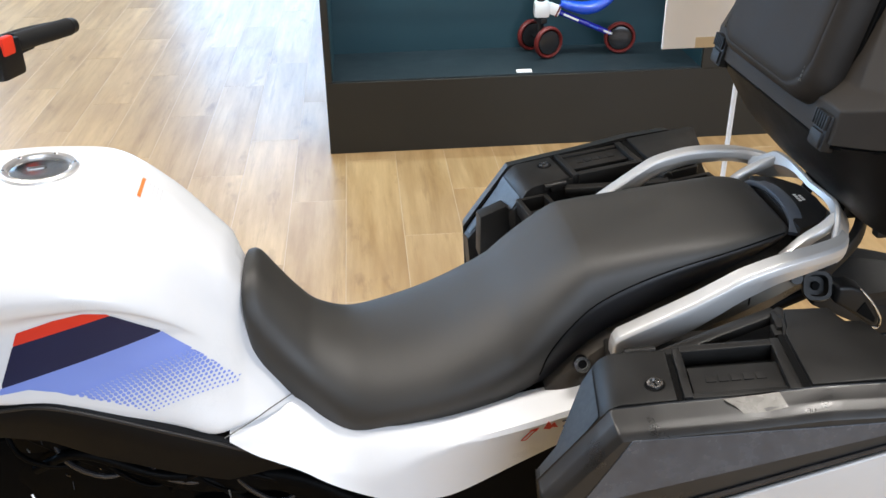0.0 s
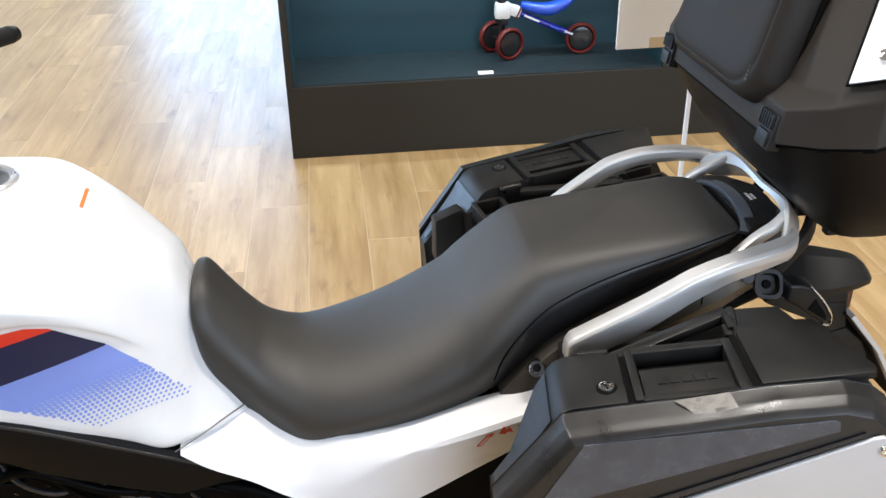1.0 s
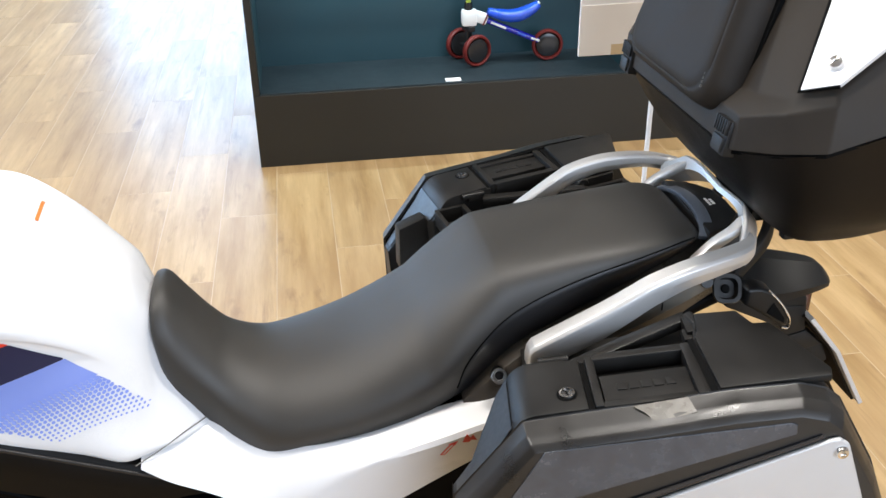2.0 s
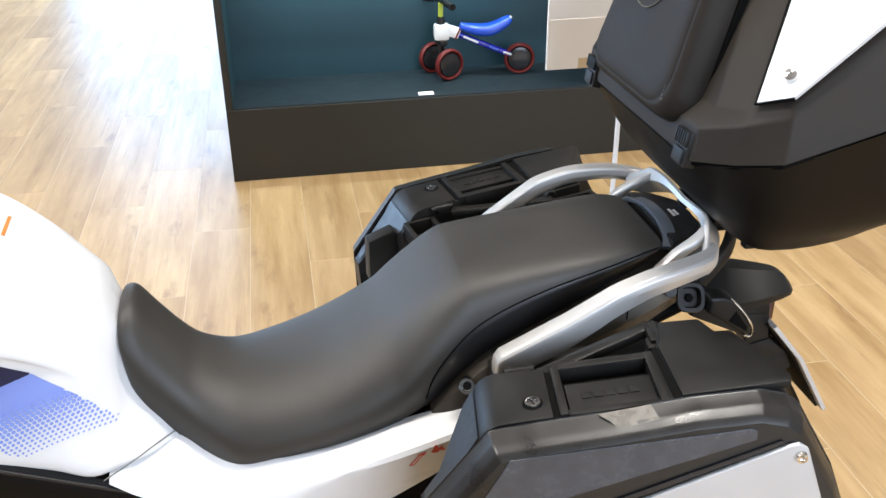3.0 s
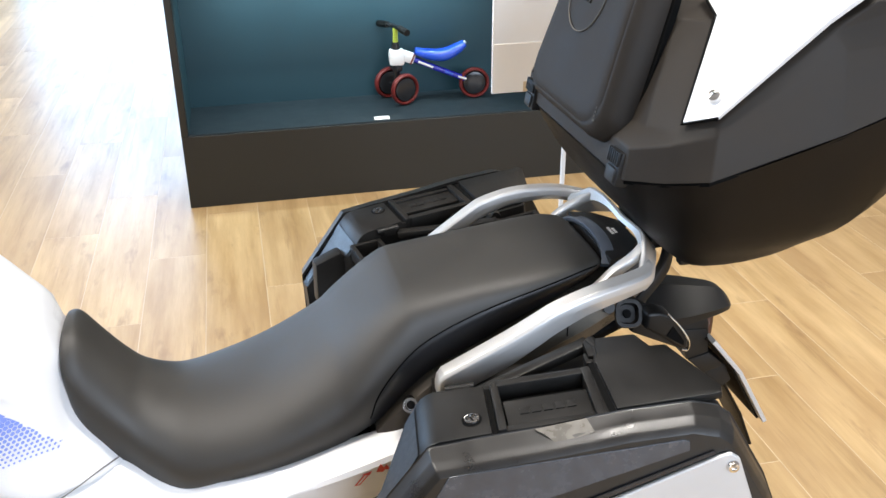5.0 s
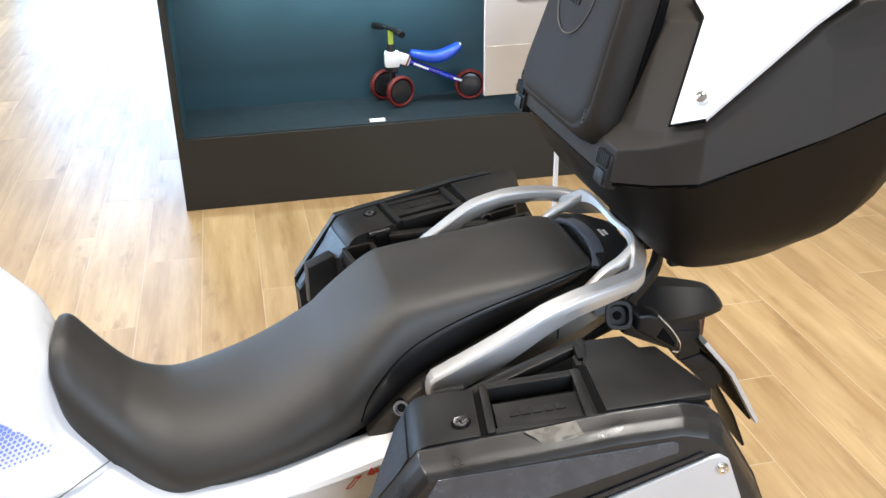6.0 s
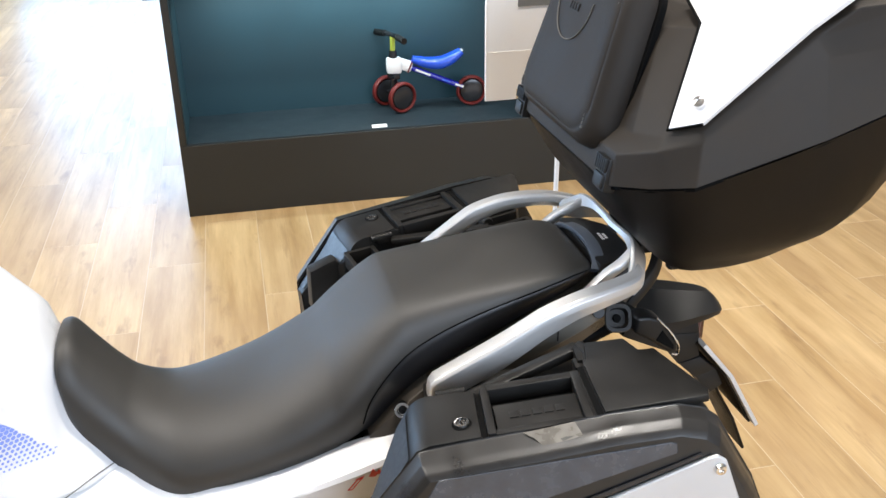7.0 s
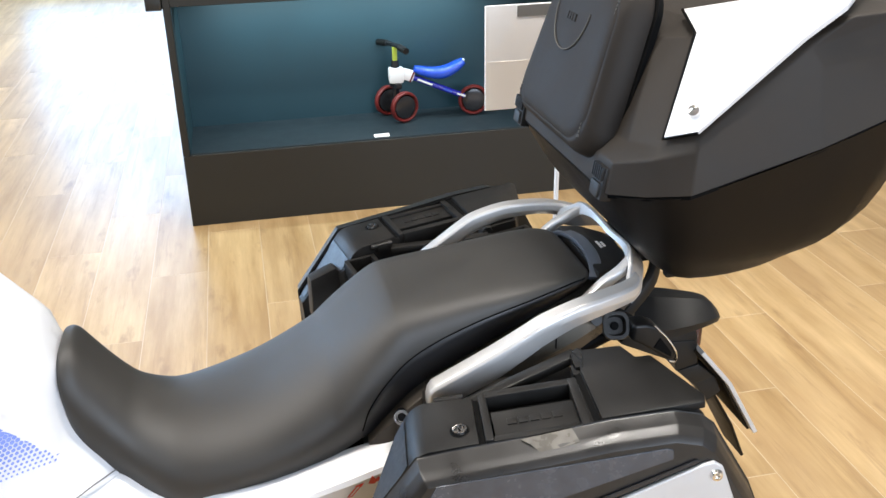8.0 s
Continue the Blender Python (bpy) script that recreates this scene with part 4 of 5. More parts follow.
wheel(-0.62, 0.345, 0.095, "front_wheel")
wheel(0.96, 0.325, 0.15, "rear_wheel")
for s in (-1, 1):
    bpart("fork_leg", joined(rod((-0.62, s * 0.095, 0.345), (-0.40, s * 0.095, 0.98), 0.024), rod((-0.62, s * 0.095, 0.345), (-0.52, s * 0.095, 0.63), 0.03)), M_BLACK)
    bpart("swing_arm", sweep([(0.42, s * 0.11, 0.40), (0.70, s * 0.12, 0.36), (0.98, s * 0.125, 0.325)], rounded(0.03, 0.07, 0.01, 2)), M_ENGINE)
    bpart("stand_leg", rod((0.46, s * 0.12, 0.30), (0.55, s * 0.17, 0.012), 0.014), M_BLACK)
bpart("headstock", rod((-0.40, 0, 0.85), (-0.335, 0, 1.10), 0.05), M_BLACK)
bpart("front_mudguard", grid([[(-0.62 + 0.375 * math.cos(a), y, 0.345 + 0.375 * math.sin(a) + 0.01 * (1 - (y / 0.07) ** 2)) for y in (-0.07, -0.045, 0, 0.045, 0.07)] for a in (radians(20 + 130 * k / 20) for k in range(21))]), M_WHITE)
bpart("nose_fairing", grid([[(-0.86 + 0.30 * (1 - math.cos(b)) * 0.9 + 0.10 * k, 0.24 * math.sin(a) * (0.55 + 0.1 * k), 0.86 + 0.10 * k + 0.02 * math.cos(a)) for a in (radians(-80 + 10 * j) for j in range(17)) for b in (a,)] for k in range(4)]), M_WHITE)
bpart("exhaust", rod((0.55, 0.20, 0.42), (1.02, 0.24, 0.58), 0.055, 28), M_ALU)


# ---- side cases: a local frame with a along the case, b outwards, c up; the lock is the origin ----
def side_case(s, at, tilt, label):
    yaw, pitch = radians(9), radians(tilt)
    a = Vector((math.cos(yaw) * math.cos(pitch), s * math.sin(yaw) * math.cos(pitch), math.sin(pitch)))
    b = (Vector((0, s, 0)) - a * a.y * s).normalized()
    c = a.cross(b) * s
    yv = b * s
    m = Matrix(((a.x, yv.x, c.x, at[0]), (a.y, yv.y, c.y, at[1]), (a.z, yv.z, c.z, at[2]), (0, 0, 0, 1)))
    case = thing("side_case", m, label, "luggage case", "cases on the motorcycle")

    def P(u, v, h):
        return (u, s * h, v)          # u along, v up, h outwards

    crown = [(-0.062, 0.0), (0.0, 0.003), (0.10, 0.006), (0.20, 0.012), (0.285, 0.010), (0.320, -0.003)]
    outline = crown + [(0.337, -0.020), (0.385, -0.13), (0.435, -0.31), (0.41, -0.36), (-0.125, -0.36), (-0.172, -0.30), (-0.164, -0.112)]

    def top_at(u):
        return float(np.interp(u, [q[0] for q in crown], [q[1] for q in crown]))
    # inner shell: upright sections along the case (a, inner edge, top, foot)
    rows_ = []
    for u, h0, zt, zb in ((-0.168, 0.004, -0.125, -0.32), (-0.136, -0.002, -0.088, -0.345), (-0.090, -0.076, -0.036, -0.35), (-0.074, -0.080, -0.0135, -0.35), (-0.066, -0.079, -0.0045, -0.35), (-0.057, -0.078, 0.0015, -0.35), (-0.046, -0.078, 0.0046, -0.35), (0.0235, -0.072, 0.0060, -0.35), (0.0245, -0.072, 0.001, -0.35), (0.0325, -0.072, 0.001, -0.35), (0.0335, -0.072, -0.019, -0.35), (0.174, -0.076, -0.019, -0.35), (0.175, -0.076, 0.006, -0.35), (0.184, -0.078, 0.006, -0.35),
                          (0.196, -0.142, 0.008, -0.35), (0.258, -0.138, 0.008, -0.35), (0.290, -0.066, 0.004, -0.35), (0.332, 0.010, -0.018, -0.34), (0.380, 0.012, -0.14, -0.34)):
        rows_.append([P(u, zt, h0), P(u, zt, 0.034), P(u, zb, 0.034), P(u, zb, h0)])
    shell = part("shell", bevelled(grid(rows_, closed=True, caps=True), 0.0035, 2, 22), M_CASE, case, "matt black inner shell", 28)
    # thin skin over the front chamfer that carries its painted blue daylight
    facet = []
    for u, h0, zt in ((-0.160, 0.009, -0.1158), (-0.136, 0.004, -0.0880), (-0.092, -0.069, -0.0383), (-0.076, -0.073, -0.0163)):
        facet.append([P(u - 0.0014, zt + 0.0014, h0 + (0.030 - h0) * k / 4) for k in range(5)])
    part("front_face", grid(facet), M_FRONTSHEEN, shell, "scuffed front face with blue daylight put into its colour")
    # outer door: rings growing outwards from the seam
    rings = []
    for h, ku, kv in ((0.0375, 0.0, 0.0), (0.0620, 0.010, 0.012), (0.0765, 0.034, 0.042), (0.0840, 0.056, 0.078)):
        cu, cv = 0.12, -0.18
        rings.append([P(cu + (u - cu) * (1 - ku), cv + (v - cv) * (1 - kv), h) for u, v in outline])
    part("door", bevelled(grid(rings, closed=True, caps=True), 0.0025, 2, 16), M_DOOR, case, "satin black door of the case", 24)
    part("seam", prism([(0.12 + (u - 0.12) * 0.994, -0.18 + (v + 0.18) * 0.99) for u, v in outline], 0.0335, 0.039, 0, 1, P), M_DARKHOLE, case)

    def face(u, v, h):
        return P(u, v, 0.0835 + h)
    # upper door facet, tinted with the daylight it would mirror
    part("facet", prism([(-0.040, -0.012), (0.262, -0.0110), (0.270, -0.0145), (0.270, -0.0300), (-0.10, -0.115), (-0.106, -0.106)], 0.0, 0.0022, 0.0008, 1, face), M_SCUFFSHEEN, case, "scuffed facet of the door, bluish daylight sheen put into its colour")
    part("ridge", prism([(0.300, -0.0345), (0.305, -0.040), (-0.112, -0.172), (-0.112, -0.158)], 0.0, 0.004, 0.0015, 2, face), M_GLOSS, case, "raised black ridge above the plate")
    plate = part("plate", prism([(0.308, -0.0425), (0.322, -0.041), (0.334, -0.052), (0.392, -0.29), (0.375, -0.318), (-0.10, -0.318), (-0.118, -0.30), (-0.112, -0.178)], 0.0, 0.0070, 0.0030, 3, face), M_PLATE, case, "brushed aluminium plate on the door")
    part("bolt", moved(turned([(0, 0.0035), (0.003, 0.0035), (0.0035, 0.006), (0.007, 0.005), (0.009, 0)], 20), Matrix.Translation(face(0.324, -0.062, 0.0070)) @ pose(0, 0, 0, -90 * s, 0, 0)), M_CHROME, plate)

    # lid details
    def lid(u0, u1, h0, h1, z0, z1, r=0.003):
        return box(u0, u1, s * h0 if s > 0 else -h1, s * h1 if s > 0 else -h0, z0, z1, r)

    def slab(poly, z0, z1, r=0.002):
        return prism(poly, z0, z1, r, 2, lambda u, v, h: (u, s * v, h))
    lk = part("lock", moved(turned([(0, 0.0020), (0.0072, 0.0020), (0.0076, 0.0048), (0.0104, 0.0044), (0.0108, 0.0)], 28), pose(0, 0, 0.0050)), M_LOCK, case, "round silver case lock")
    part("key_slot", moved(box(-0.0011, 0.0011, -0.0048, 0.0048, 0.0068, 0.0076), pose(0, 0, 0, 0, 0, 20)), M_DARKHOLE, lk)
    part("lock_shroud", moved(turned([(0.0110, 0.0), (0.0138, 0.0), (0.0138, 0.0010), (0.0110, 0.0010)], 28), pose(0, 0, 0.0052)), M_DARKHOLE, case)
    part("groove", lid(0.0245, 0.0315, -0.068, 0.033, 0.0, 0.0016, 0), M_DARKHOLE, case)
    recess = part("handle_recess", joined(lid(0.032, 0.044, -0.072, 0.0335, -0.02, 0.0085), lid(0.163, 0.176, -0.076, 0.0335, -0.02, 0.010), lid(0.042, 0.165, -0.076, -0.061, -0.02, 0.0095), lid(0.042, 0.165, 0.0215, 0.0335, -0.02, 0.0055)), M_CASE, case, "raised rim round the handle")
    part("recess_floor", lid(0.043, 0.165, -0.062, 0.022, -0.0185, -0.0150, 0), M_DARKHOLE, recess)
    grip = part("handle", lid(0.0465, 0.1625, -0.034, 0.0200, -0.008, 0.0020, 0.0015), M_CASE, recess, "black folding handle")
    for k in range(5):
        part("raised_mark", lid(0.066 + 0.0160 * k, 0.0785 + 0.0160 * k, -0.014, 0.000, 0.0015, 0.0036, 0.0005), M_CASE, grip)
    part("groove", slab([(0.1765, -0.082), (0.1845, -0.086), (0.1890, 0.033), (0.1800, 0.033)], 0.001, 0.0075, 0), M_DARKHOLE, case)
    part("rear_lid", slab([(0.186, -0.080), (0.192, -0.096), (0.198, -0.136), (0.256, -0.132), (0.2696, -0.097), (0.2917, -0.095), (0.334, 0.018), (0.330, 0.0325), (0.190, 0.0325)], 0.002, 0.0135, 0.003), M_CASE, case, "raised rear part of the lid")
    # bracket between the lid and the luggage rail
    part("arm", sweep([P(0.012, -0.016, -0.080), P(0.10, -0.012, -0.118), P(0.190, -0.006, -0.152)], rounded(0.022, 0.016, 0.004, 2)), M_CASE, case, "black mounting arm")
    part("hook", joined(lid(0.181, 0.204, -0.146, -0.104, -0.03, 0.006, 0.005), lid(0.176, 0.190, -0.122, -0.095, -0.04, 0.000, 0.004), rod(P(0.192, 0.001, -0.146), P(0.208, 0.001, -0.104), 0.0095, 14)), M_CASE, case, "black mounting hook")
    part("catch", joined(lid(-0.020, 0.006, -0.088, -0.070, -0.012, 0.004, 0.003), rod(P(-0.030, 0.0, -0.082), P(0.012, 0.0, -0.082), 0.006, 12)), M_CASE, case)
    # socket frame at the front of the inner side
    bits = [lid(-0.088, -0.079, -0.160, -0.080, -0.045, -0.013, 0.002), lid(-0.035, -0.026, -0.160, -0.080, -0.045, -0.013, 0.002), lid(-0.084, -0.030, -0.089, -0.080, -0.045, -0.013, 0.002), lid(-0.084, -0.030, -0.160, -0.151, -0.045, -0.013, 0.002)]
    if s > 0:
        part("socket", joined(*bits), M_CASE, case, "black square socket frame")
        part("front_guard", prism([(-0.103, -0.033), (-0.155, -0.046), (-0.162, -0.126), (-0.150, -0.170), (-0.098, -0.170), (-0.095, -0.042)], -0.062, -0.030, 0.004, 2, P), M_CASE, case, "black guard block at the front of the case")
        part("socket_floor", lid(-0.082, -0.032, -0.152, -0.088, -0.070, -0.040, 0.002), M_CASE, case)
        part("socket", moved(joined(*[moved(b_, Matrix.Identity(4)) for b_ in (lid(0.188, 0.198, -0.200, -0.135, -0.03, -0.002, 0.002), lid(0.265, 0.275, -0.215, -0.150, -0.03, -0.002, 0.002), lid(0.195, 0.270, -0.160, -0.150, -0.03, -0.002, 0.002), lid(0.195, 0.270, -0.21, -0.16, -0.04, -0.03, 0.002))]), Matrix.Identity(4)), M_CASE, case, "black rear socket frame")
    part("inner_wall", lid(-0.05, 0.27, -0.205, -0.070, -0.22, -0.060, 0.004), M_CASE, case)
    return case


left_case = side_case(-1, (0.700, -0.358, 0.909), 7.0, "black hard side case with an aluminium plate, hung beside the seat")
side_case(1, (0.699, 0.356, 0.911), 4.5, "black hard side case with an aluminium plate, hung beside the seat")
part("film_remnant", prism([(0.078, 0.0425), (0.112, 0.0420), (0.147, 0.0415), (0.153, 0.0645), (0.126, 0.0665), (0.100, 0.0670), (0.090, 0.0555)], 0.0, 0.0015, 0, 1, lambda u, v, h: (u, -v, 0.0085 - max(0, v - 0.058) * 0.5 - (v - 0.037) * 0.14 + (u - 0.1) * 0.06 + h + 0.0004)), M_STICK, left_case, "crumpled grey remnant of protective film")

# ---- top case ----
top = thing("top_case", pose(1.05, 0, 1.015), "large black hard top case with a backrest and white side panels", "luggage case", "cases on the motorcycle")
TI = pose(-1.05, 0, -1.015)


def tpart(name, bm, material, parent=None, label="", smooth=40):
    bm.transform(TI)
    return part(name, bm, material, parent or top, label, smooth)


def case_ring(half, zf):
    """A ring round the case from its half outline; zf(x) gives its height."""
    ring = list(half) + [(x, -y) for x, y in reversed(half[1:-1])]
    return [(x, y, zf(x)) for x, y in ring]


def eight(xf, yf, xc, yc, xr, yr, xe, ye):
    return [(xf, 0.0), (xf, yf * 0.5), (xf, yf), ((xf + xc) / 2 - 0.004, (yf + yc) / 2 + 0.004), (xc, yc), ((xc + xr) / 2, (yc + yr) / 2 + 0.003), (xr, yr), (xe, ye), (xe, 0.0)]


def heights(*pairs):
    return lambda x: float(np.interp(x, [p[0] for p in pairs], [p[1] for p in pairs]))


seam_z = heights((0.95, 1.171), (1.042, 1.203), (1.18, 1.239), (1.32, 1.297), (1.45, 1.338))
crease_z = heights((0.95, 1.218), (1.044, 1.262), (1.26, 1.392), (1.32, 1.385), (1.45, 1.37))


def softened(ring, times=2):
    """Rounds the corners of a ring."""
    for _ in range(times):
        out = []
        for i, p in enumerate(ring):
            a, b = Vector(p), Vector(ring[(i + 1) % len(ring)])
            out += [a.lerp(b, 0.25), a.lerp(b, 0.75)]
        ring = out
    return ring


BASE_RINGS = [case_ring(eight(1.095, 0.10, 1.115, 0.155, 1.165, 0.155, 1.190, 0.11), heights((1.085, 1.008), (1.19, 1.000))),
              case_ring(eight(1.080, 0.13, 1.100, 0.192, 1.215, 0.186, 1.240, 0.14), heights((1.08, 1.013), (1.20, 1.006), (1.24, 1.018))),
              case_ring(eight(1.052, 0.158, 1.082, 0.222, 1.270, 0.225, 1.310, 0.17), heights((1.05, 1.040), (1.18, 1.036), (1.27, 1.050), (1.31, 1.068))),
              case_ring(eight(1.008, 0.188, 1.062, 0.264, 1.348, 0.274, 1.395, 0.20), heights((1.0, 1.092), (1.20, 1.095), (1.345, 1.122), (1.40, 1.15))),
              case_ring(eight(0.961, 0.209, 1.038, 0.3085, 1.396, 0.3245, 1.446, 0.237), lambda x: seam_z(x) - 0.003)]
BASE_RINGS = [softened(r, 1) for r in BASE_RINGS]
lines = [spline(list(c), 21) for c in zip(*BASE_RINGS)]
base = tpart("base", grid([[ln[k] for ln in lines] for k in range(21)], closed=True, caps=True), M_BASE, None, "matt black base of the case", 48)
SEAMR = eight(0.962, 0.208, 1.039, 0.307, 1.395, 0.323, 1.445, 0.236)
tpart("seam", grid([case_ring(SEAMR, lambda x: seam_z(x) - 0.006), case_ring(SEAMR, lambda x: seam_z(x) + 0.007)], closed=True, caps=True), M_DARKHOLE)
R3 = [(0.988, 0), (0.988, 0.1), (0.992, 0.198), (1.014, 0.251), (1.047, 0.293), (1.20, 0.289), (1.37, 0.282), (1.42, 0.21), (1.42, 0)]
R4 = [(1.052, 0), (1.052, 0.07), (1.054, 0.135), (1.088, 0.178), (1.199, 0.282), (1.26, 0.288), (1.36, 0.28), (1.41, 0.20), (1.41, 0)]
R5 = [(1.10, 0), (1.10, 0.05), (1.105, 0.10), (1.13, 0.14), (1.21, 0.22), (1.26, 0.23), (1.33, 0.22), (1.37, 0.16), (1.37, 0)]
lid_skin = grid([case_ring(eight(0.957, 0.213, 1.036, 0.314, 1.40, 0.330, 1.45, 0.24), lambda x: seam_z(x) + 0.004),
                 case_ring(eight(0.963, 0.213, 1.045, 0.302, 1.39, 0.288, 1.44, 0.20), crease_z),
                 case_ring(R3, heights((0.97, 1.240), (1.012, 1.256), (1.046, 1.276), (1.20, 1.388), (1.25, 1.421), (1.42, 1.426))),
                 case_ring(R4, heights((1.04, 1.381), (1.087, 1.385), (1.198, 1.394), (1.26, 1.426), (1.41, 1.432))),
                 case_ring(R5, heights((1.1, 1.403), (1.2, 1.413), (1.37, 1.436)))], closed=True, caps=True)
bmesh.ops.recalc_face_normals(lid_skin, faces=lid_skin.faces)
turns = [e for e in lid_skin.edges if e.calc_face_angle(0) > radians(10) and not all(abs(v.co.z - seam_z(v.co.x) - 0.004) < 0.002 for v in e.verts)]
bmesh.ops.bevel(lid_skin, geom=turns, offset=0.010, segments=4, affect="EDGES", profile=0.6, clamp_overlap=True)
lid = tpart("lid", lid_skin, M_LID, None, "matt black ribbed lid of the case", 30)
for s in (-1, 1):
    def PP(p, out=0.0):
        return Vector((p[0], s * p[1], p[2]))
    lowq = [PP(p) for p in ((1.017, 0.258, 1.270), (1.046, 0.297, 1.288), (1.196, 0.286, 1.402), (1.090, 0.185, 1.393))]
    topq = [PP(p) for p in ((1.090, 0.185, 1.393), (1.196, 0.286, 1.402), (1.248, 0.289, 1.440), (1.33, 0.21, 1.454), (1.102, 0.118, 1.412))]
    n1 = (lowq[2] - lowq[0]).cross(lowq[3] - lowq[0]).normalized()
    n1 = n1 if n1.y * s > 0 else -n1
    n2 = (topq[1] - topq[0]).cross(topq[4] - topq[0]).normalized()
    n2 = n2 if n2.z > 0 else -n2
    nm = (n1 + n2).normalized()

    def skin(out):
        a = [lowq[0] + n1 * out, lowq[1] + n1 * out, lowq[2] + nm * out, lowq[3] + nm * out]
        return a, [a[3], a[2]] + [p + n2 * out for p in topq[2:]]
    bm = bmesh.new()
    vv = {}

    def vert(p):
        k = tuple(round(c, 6) for c in p)
        return vv.setdefault(k, bm.verts.new(p)) if k not in vv else vv[k]
    (a1, t1), (a0, t0) = skin(0.0036), skin(-0.006)
    for f in (a1, t1, a0, t0):
        bm.faces.new([vert(p) for p in f])
    rim1 = [a1[0], a1[1], a1[2]] + t1[2:] + [a1[3]]
    rim0 = [a0[0], a0[1], a0[2]] + t0[2:] + [a0[3]]
    for i in range(len(rim1)):
        j = (i + 1) % len(rim1)
        bm.faces.new([vert(p) for p in (rim1[i], rim1[j], rim0[j], rim0[i])])
    bmesh.ops.recalc_face_normals(bm, faces=bm.faces)
    panel = tpart("side_inlay", bevelled(bm, 0.002, 2, 12), M_WHITE, None, "glossy white inlay panel", 25)
    mid = (lowq[2] + lowq[3]) / 2
    edge = [p + nn * 0.0015 + (p - mid).normalized() * 0.0022 for p, nn in ((lowq[1], n1), (lowq[0], n1), (lowq[3], nm), (topq[4], n2))]
    tpart("panel_gap", sweep(edge, rounded(0.0042, 0.0042, 0.0012, 1)), M_DARKHOLE, panel)
    bolt_at = lowq[0].lerp(lowq[1], 0.52).lerp(lowq[3].lerp(lowq[2], 0.40), 0.22) + n1 * 0.0035
    tpart("bolt", moved(turned([(0, 0.004), (0.003, 0.004), (0.0035, 0.007), (0.008, 0.006), (0.0095, 0)], 20), Matrix.Translation(bolt_at) @ n1.to_track_quat("Z", "Y").to_matrix().to_4x4()), M_CHROME, panel)
    LM = pose(0.962, s * 0.186, 1.188, 0, 10, 0) @ Matrix.Scale(0.92, 4)
    latch = tpart("latch", moved(box(-0.010, 0.012, -0.022, 0.022, -0.028, 0.028, 0.005), LM), M_BLACK, None, "black latch of the lid")
    tpart("latch_ribs", moved(joined(*[box(-0.014, -0.008, -0.018 + 0.007 * k, -0.0145 + 0.007 * k, 0.004, 0.027, 0.001) for k in range(6)]), LM), M_BLACK, latch)
    tpart("latch_tongue", moved(box(-0.014, -0.006, -0.016, 0.016, -0.024, 0.0, 0.003), LM), M_BLACK, latch)
# backrest cushion, leaning back with the lid
CM = pose(0.976, 0, 1.198, 0, 18, 0)
CW_, CH_ = 0.318, 0.262


def pad(rings_):
    rws = []
    for t, k in rings_:
        ring = rounded(CW_ - 2 * k, CH_ - 2 * k, 0.045, 7)
        rws.append([(-t - 0.004 * (1 - (2 * u / CW_) ** 2) * (t > 0.03), u * (1.03 - 0.19 * max(0.0, v / CH_ + 0.5) ** 1.2), v + CH_ / 2) for u, v in ring])
    return moved(grid(rws, closed=True, caps=True), CM)


cushion = tpart("backrest", pad(((-0.004, 0.004), (0.004, 0.0), (0.018, 0.0), (0.032, 0.003), (0.041, 0.008), (0.0455, 0.013), (0.0475, 0.0165), (0.0468, 0.0178), (0.0490, 0.0200), (0.0515, 0.030), (0.0522, 0.045))), M_CUSHION, None, "padded black leatherette backrest", 60)
tpart("cushion_base", pad(((-0.016, 0.003), (-0.004, -0.002), (0.000, 0.004))), M_DARKHOLE, cushion)
for s in (-1, 1):
    bits = []
    for k in range(34):
        v = 0.03 + 0.0060 * k
        y = s * 0.1345 * (1.03 - 0.19 * (v / CH_) ** 1.2)
        bits.append(box(-0.0505, -0.047, y - 0.0006, y + 0.0006, v, v + 0.0036))
    tpart("stitching", moved(joined(*bits), CM), M_THREAD, cushion, "line of pale stitches")
tpart("raised_seam", moved(sweep([(-0.0560, 0.012 + 0.066 * math.cos(radians(180 + 9 * k)), 0.196 + 0.066 * math.sin(radians(180 + 9 * k))) for k in range(21)], rounded(0.0022, 0.0022, 0.0008, 1), None, (1, 0, 0)), CM), M_THREAD, cushion, "curved stitched emblem line")
tpart("raised_word", moved(joined(*[box(-0.0570, -0.0540, -0.006 + 0.010 * k, 0.001 + 0.010 * k, 0.176, 0.188, 0.001) for k in range(4)]), CM), M_CUSHION, cushion, "four raised marks")
tpart("carrier", box(1.085, 1.125, -0.07, 0.07, 0.985, 1.014, 0.006), M_BLACK, None, "black carrier plate under the case")
tpart("carrier_foot", box(1.098, 1.122, -0.150, -0.132, 0.992, 1.014, 0.004), M_BLACK)

# ---- sign on a post, between the motorcycle and the cabinet ----
sign = thing("sign_stand", pose(1.222, 0.70, 0), "white printed sign on a thin white post", "sign")
part("foot", turned([(0, 0.012), (0.10, 0.012), (0.13, 0.006), (0.135, 0.0), (0, 0)], 40), M_TOYWHITE, sign)
part("post", rod((0, 0, 0.01), (0, 0, 1.04), 0.006, 14), M_TOYWHITE, sign)
card = part("card", box(-0.188, 0.188, -0.004, 0.003, 1.034, 1.279, 0.001, 1), M_PAPER, sign, "white printed card")
part("beige_panel", box(-0.186, 0.186, -0.0052, -0.004, 1.036, 1.150), M_BEIGE, card, "faint beige lower half")
part("grey_band", box(-0.112, 0.188, -0.0055, -0.004, 1.251, 1.277), M_BAND, card)
part("tan_patch", box(-0.112, 0.02, -0.0055, -0.004, 1.035, 1.059), M_TAN, card)

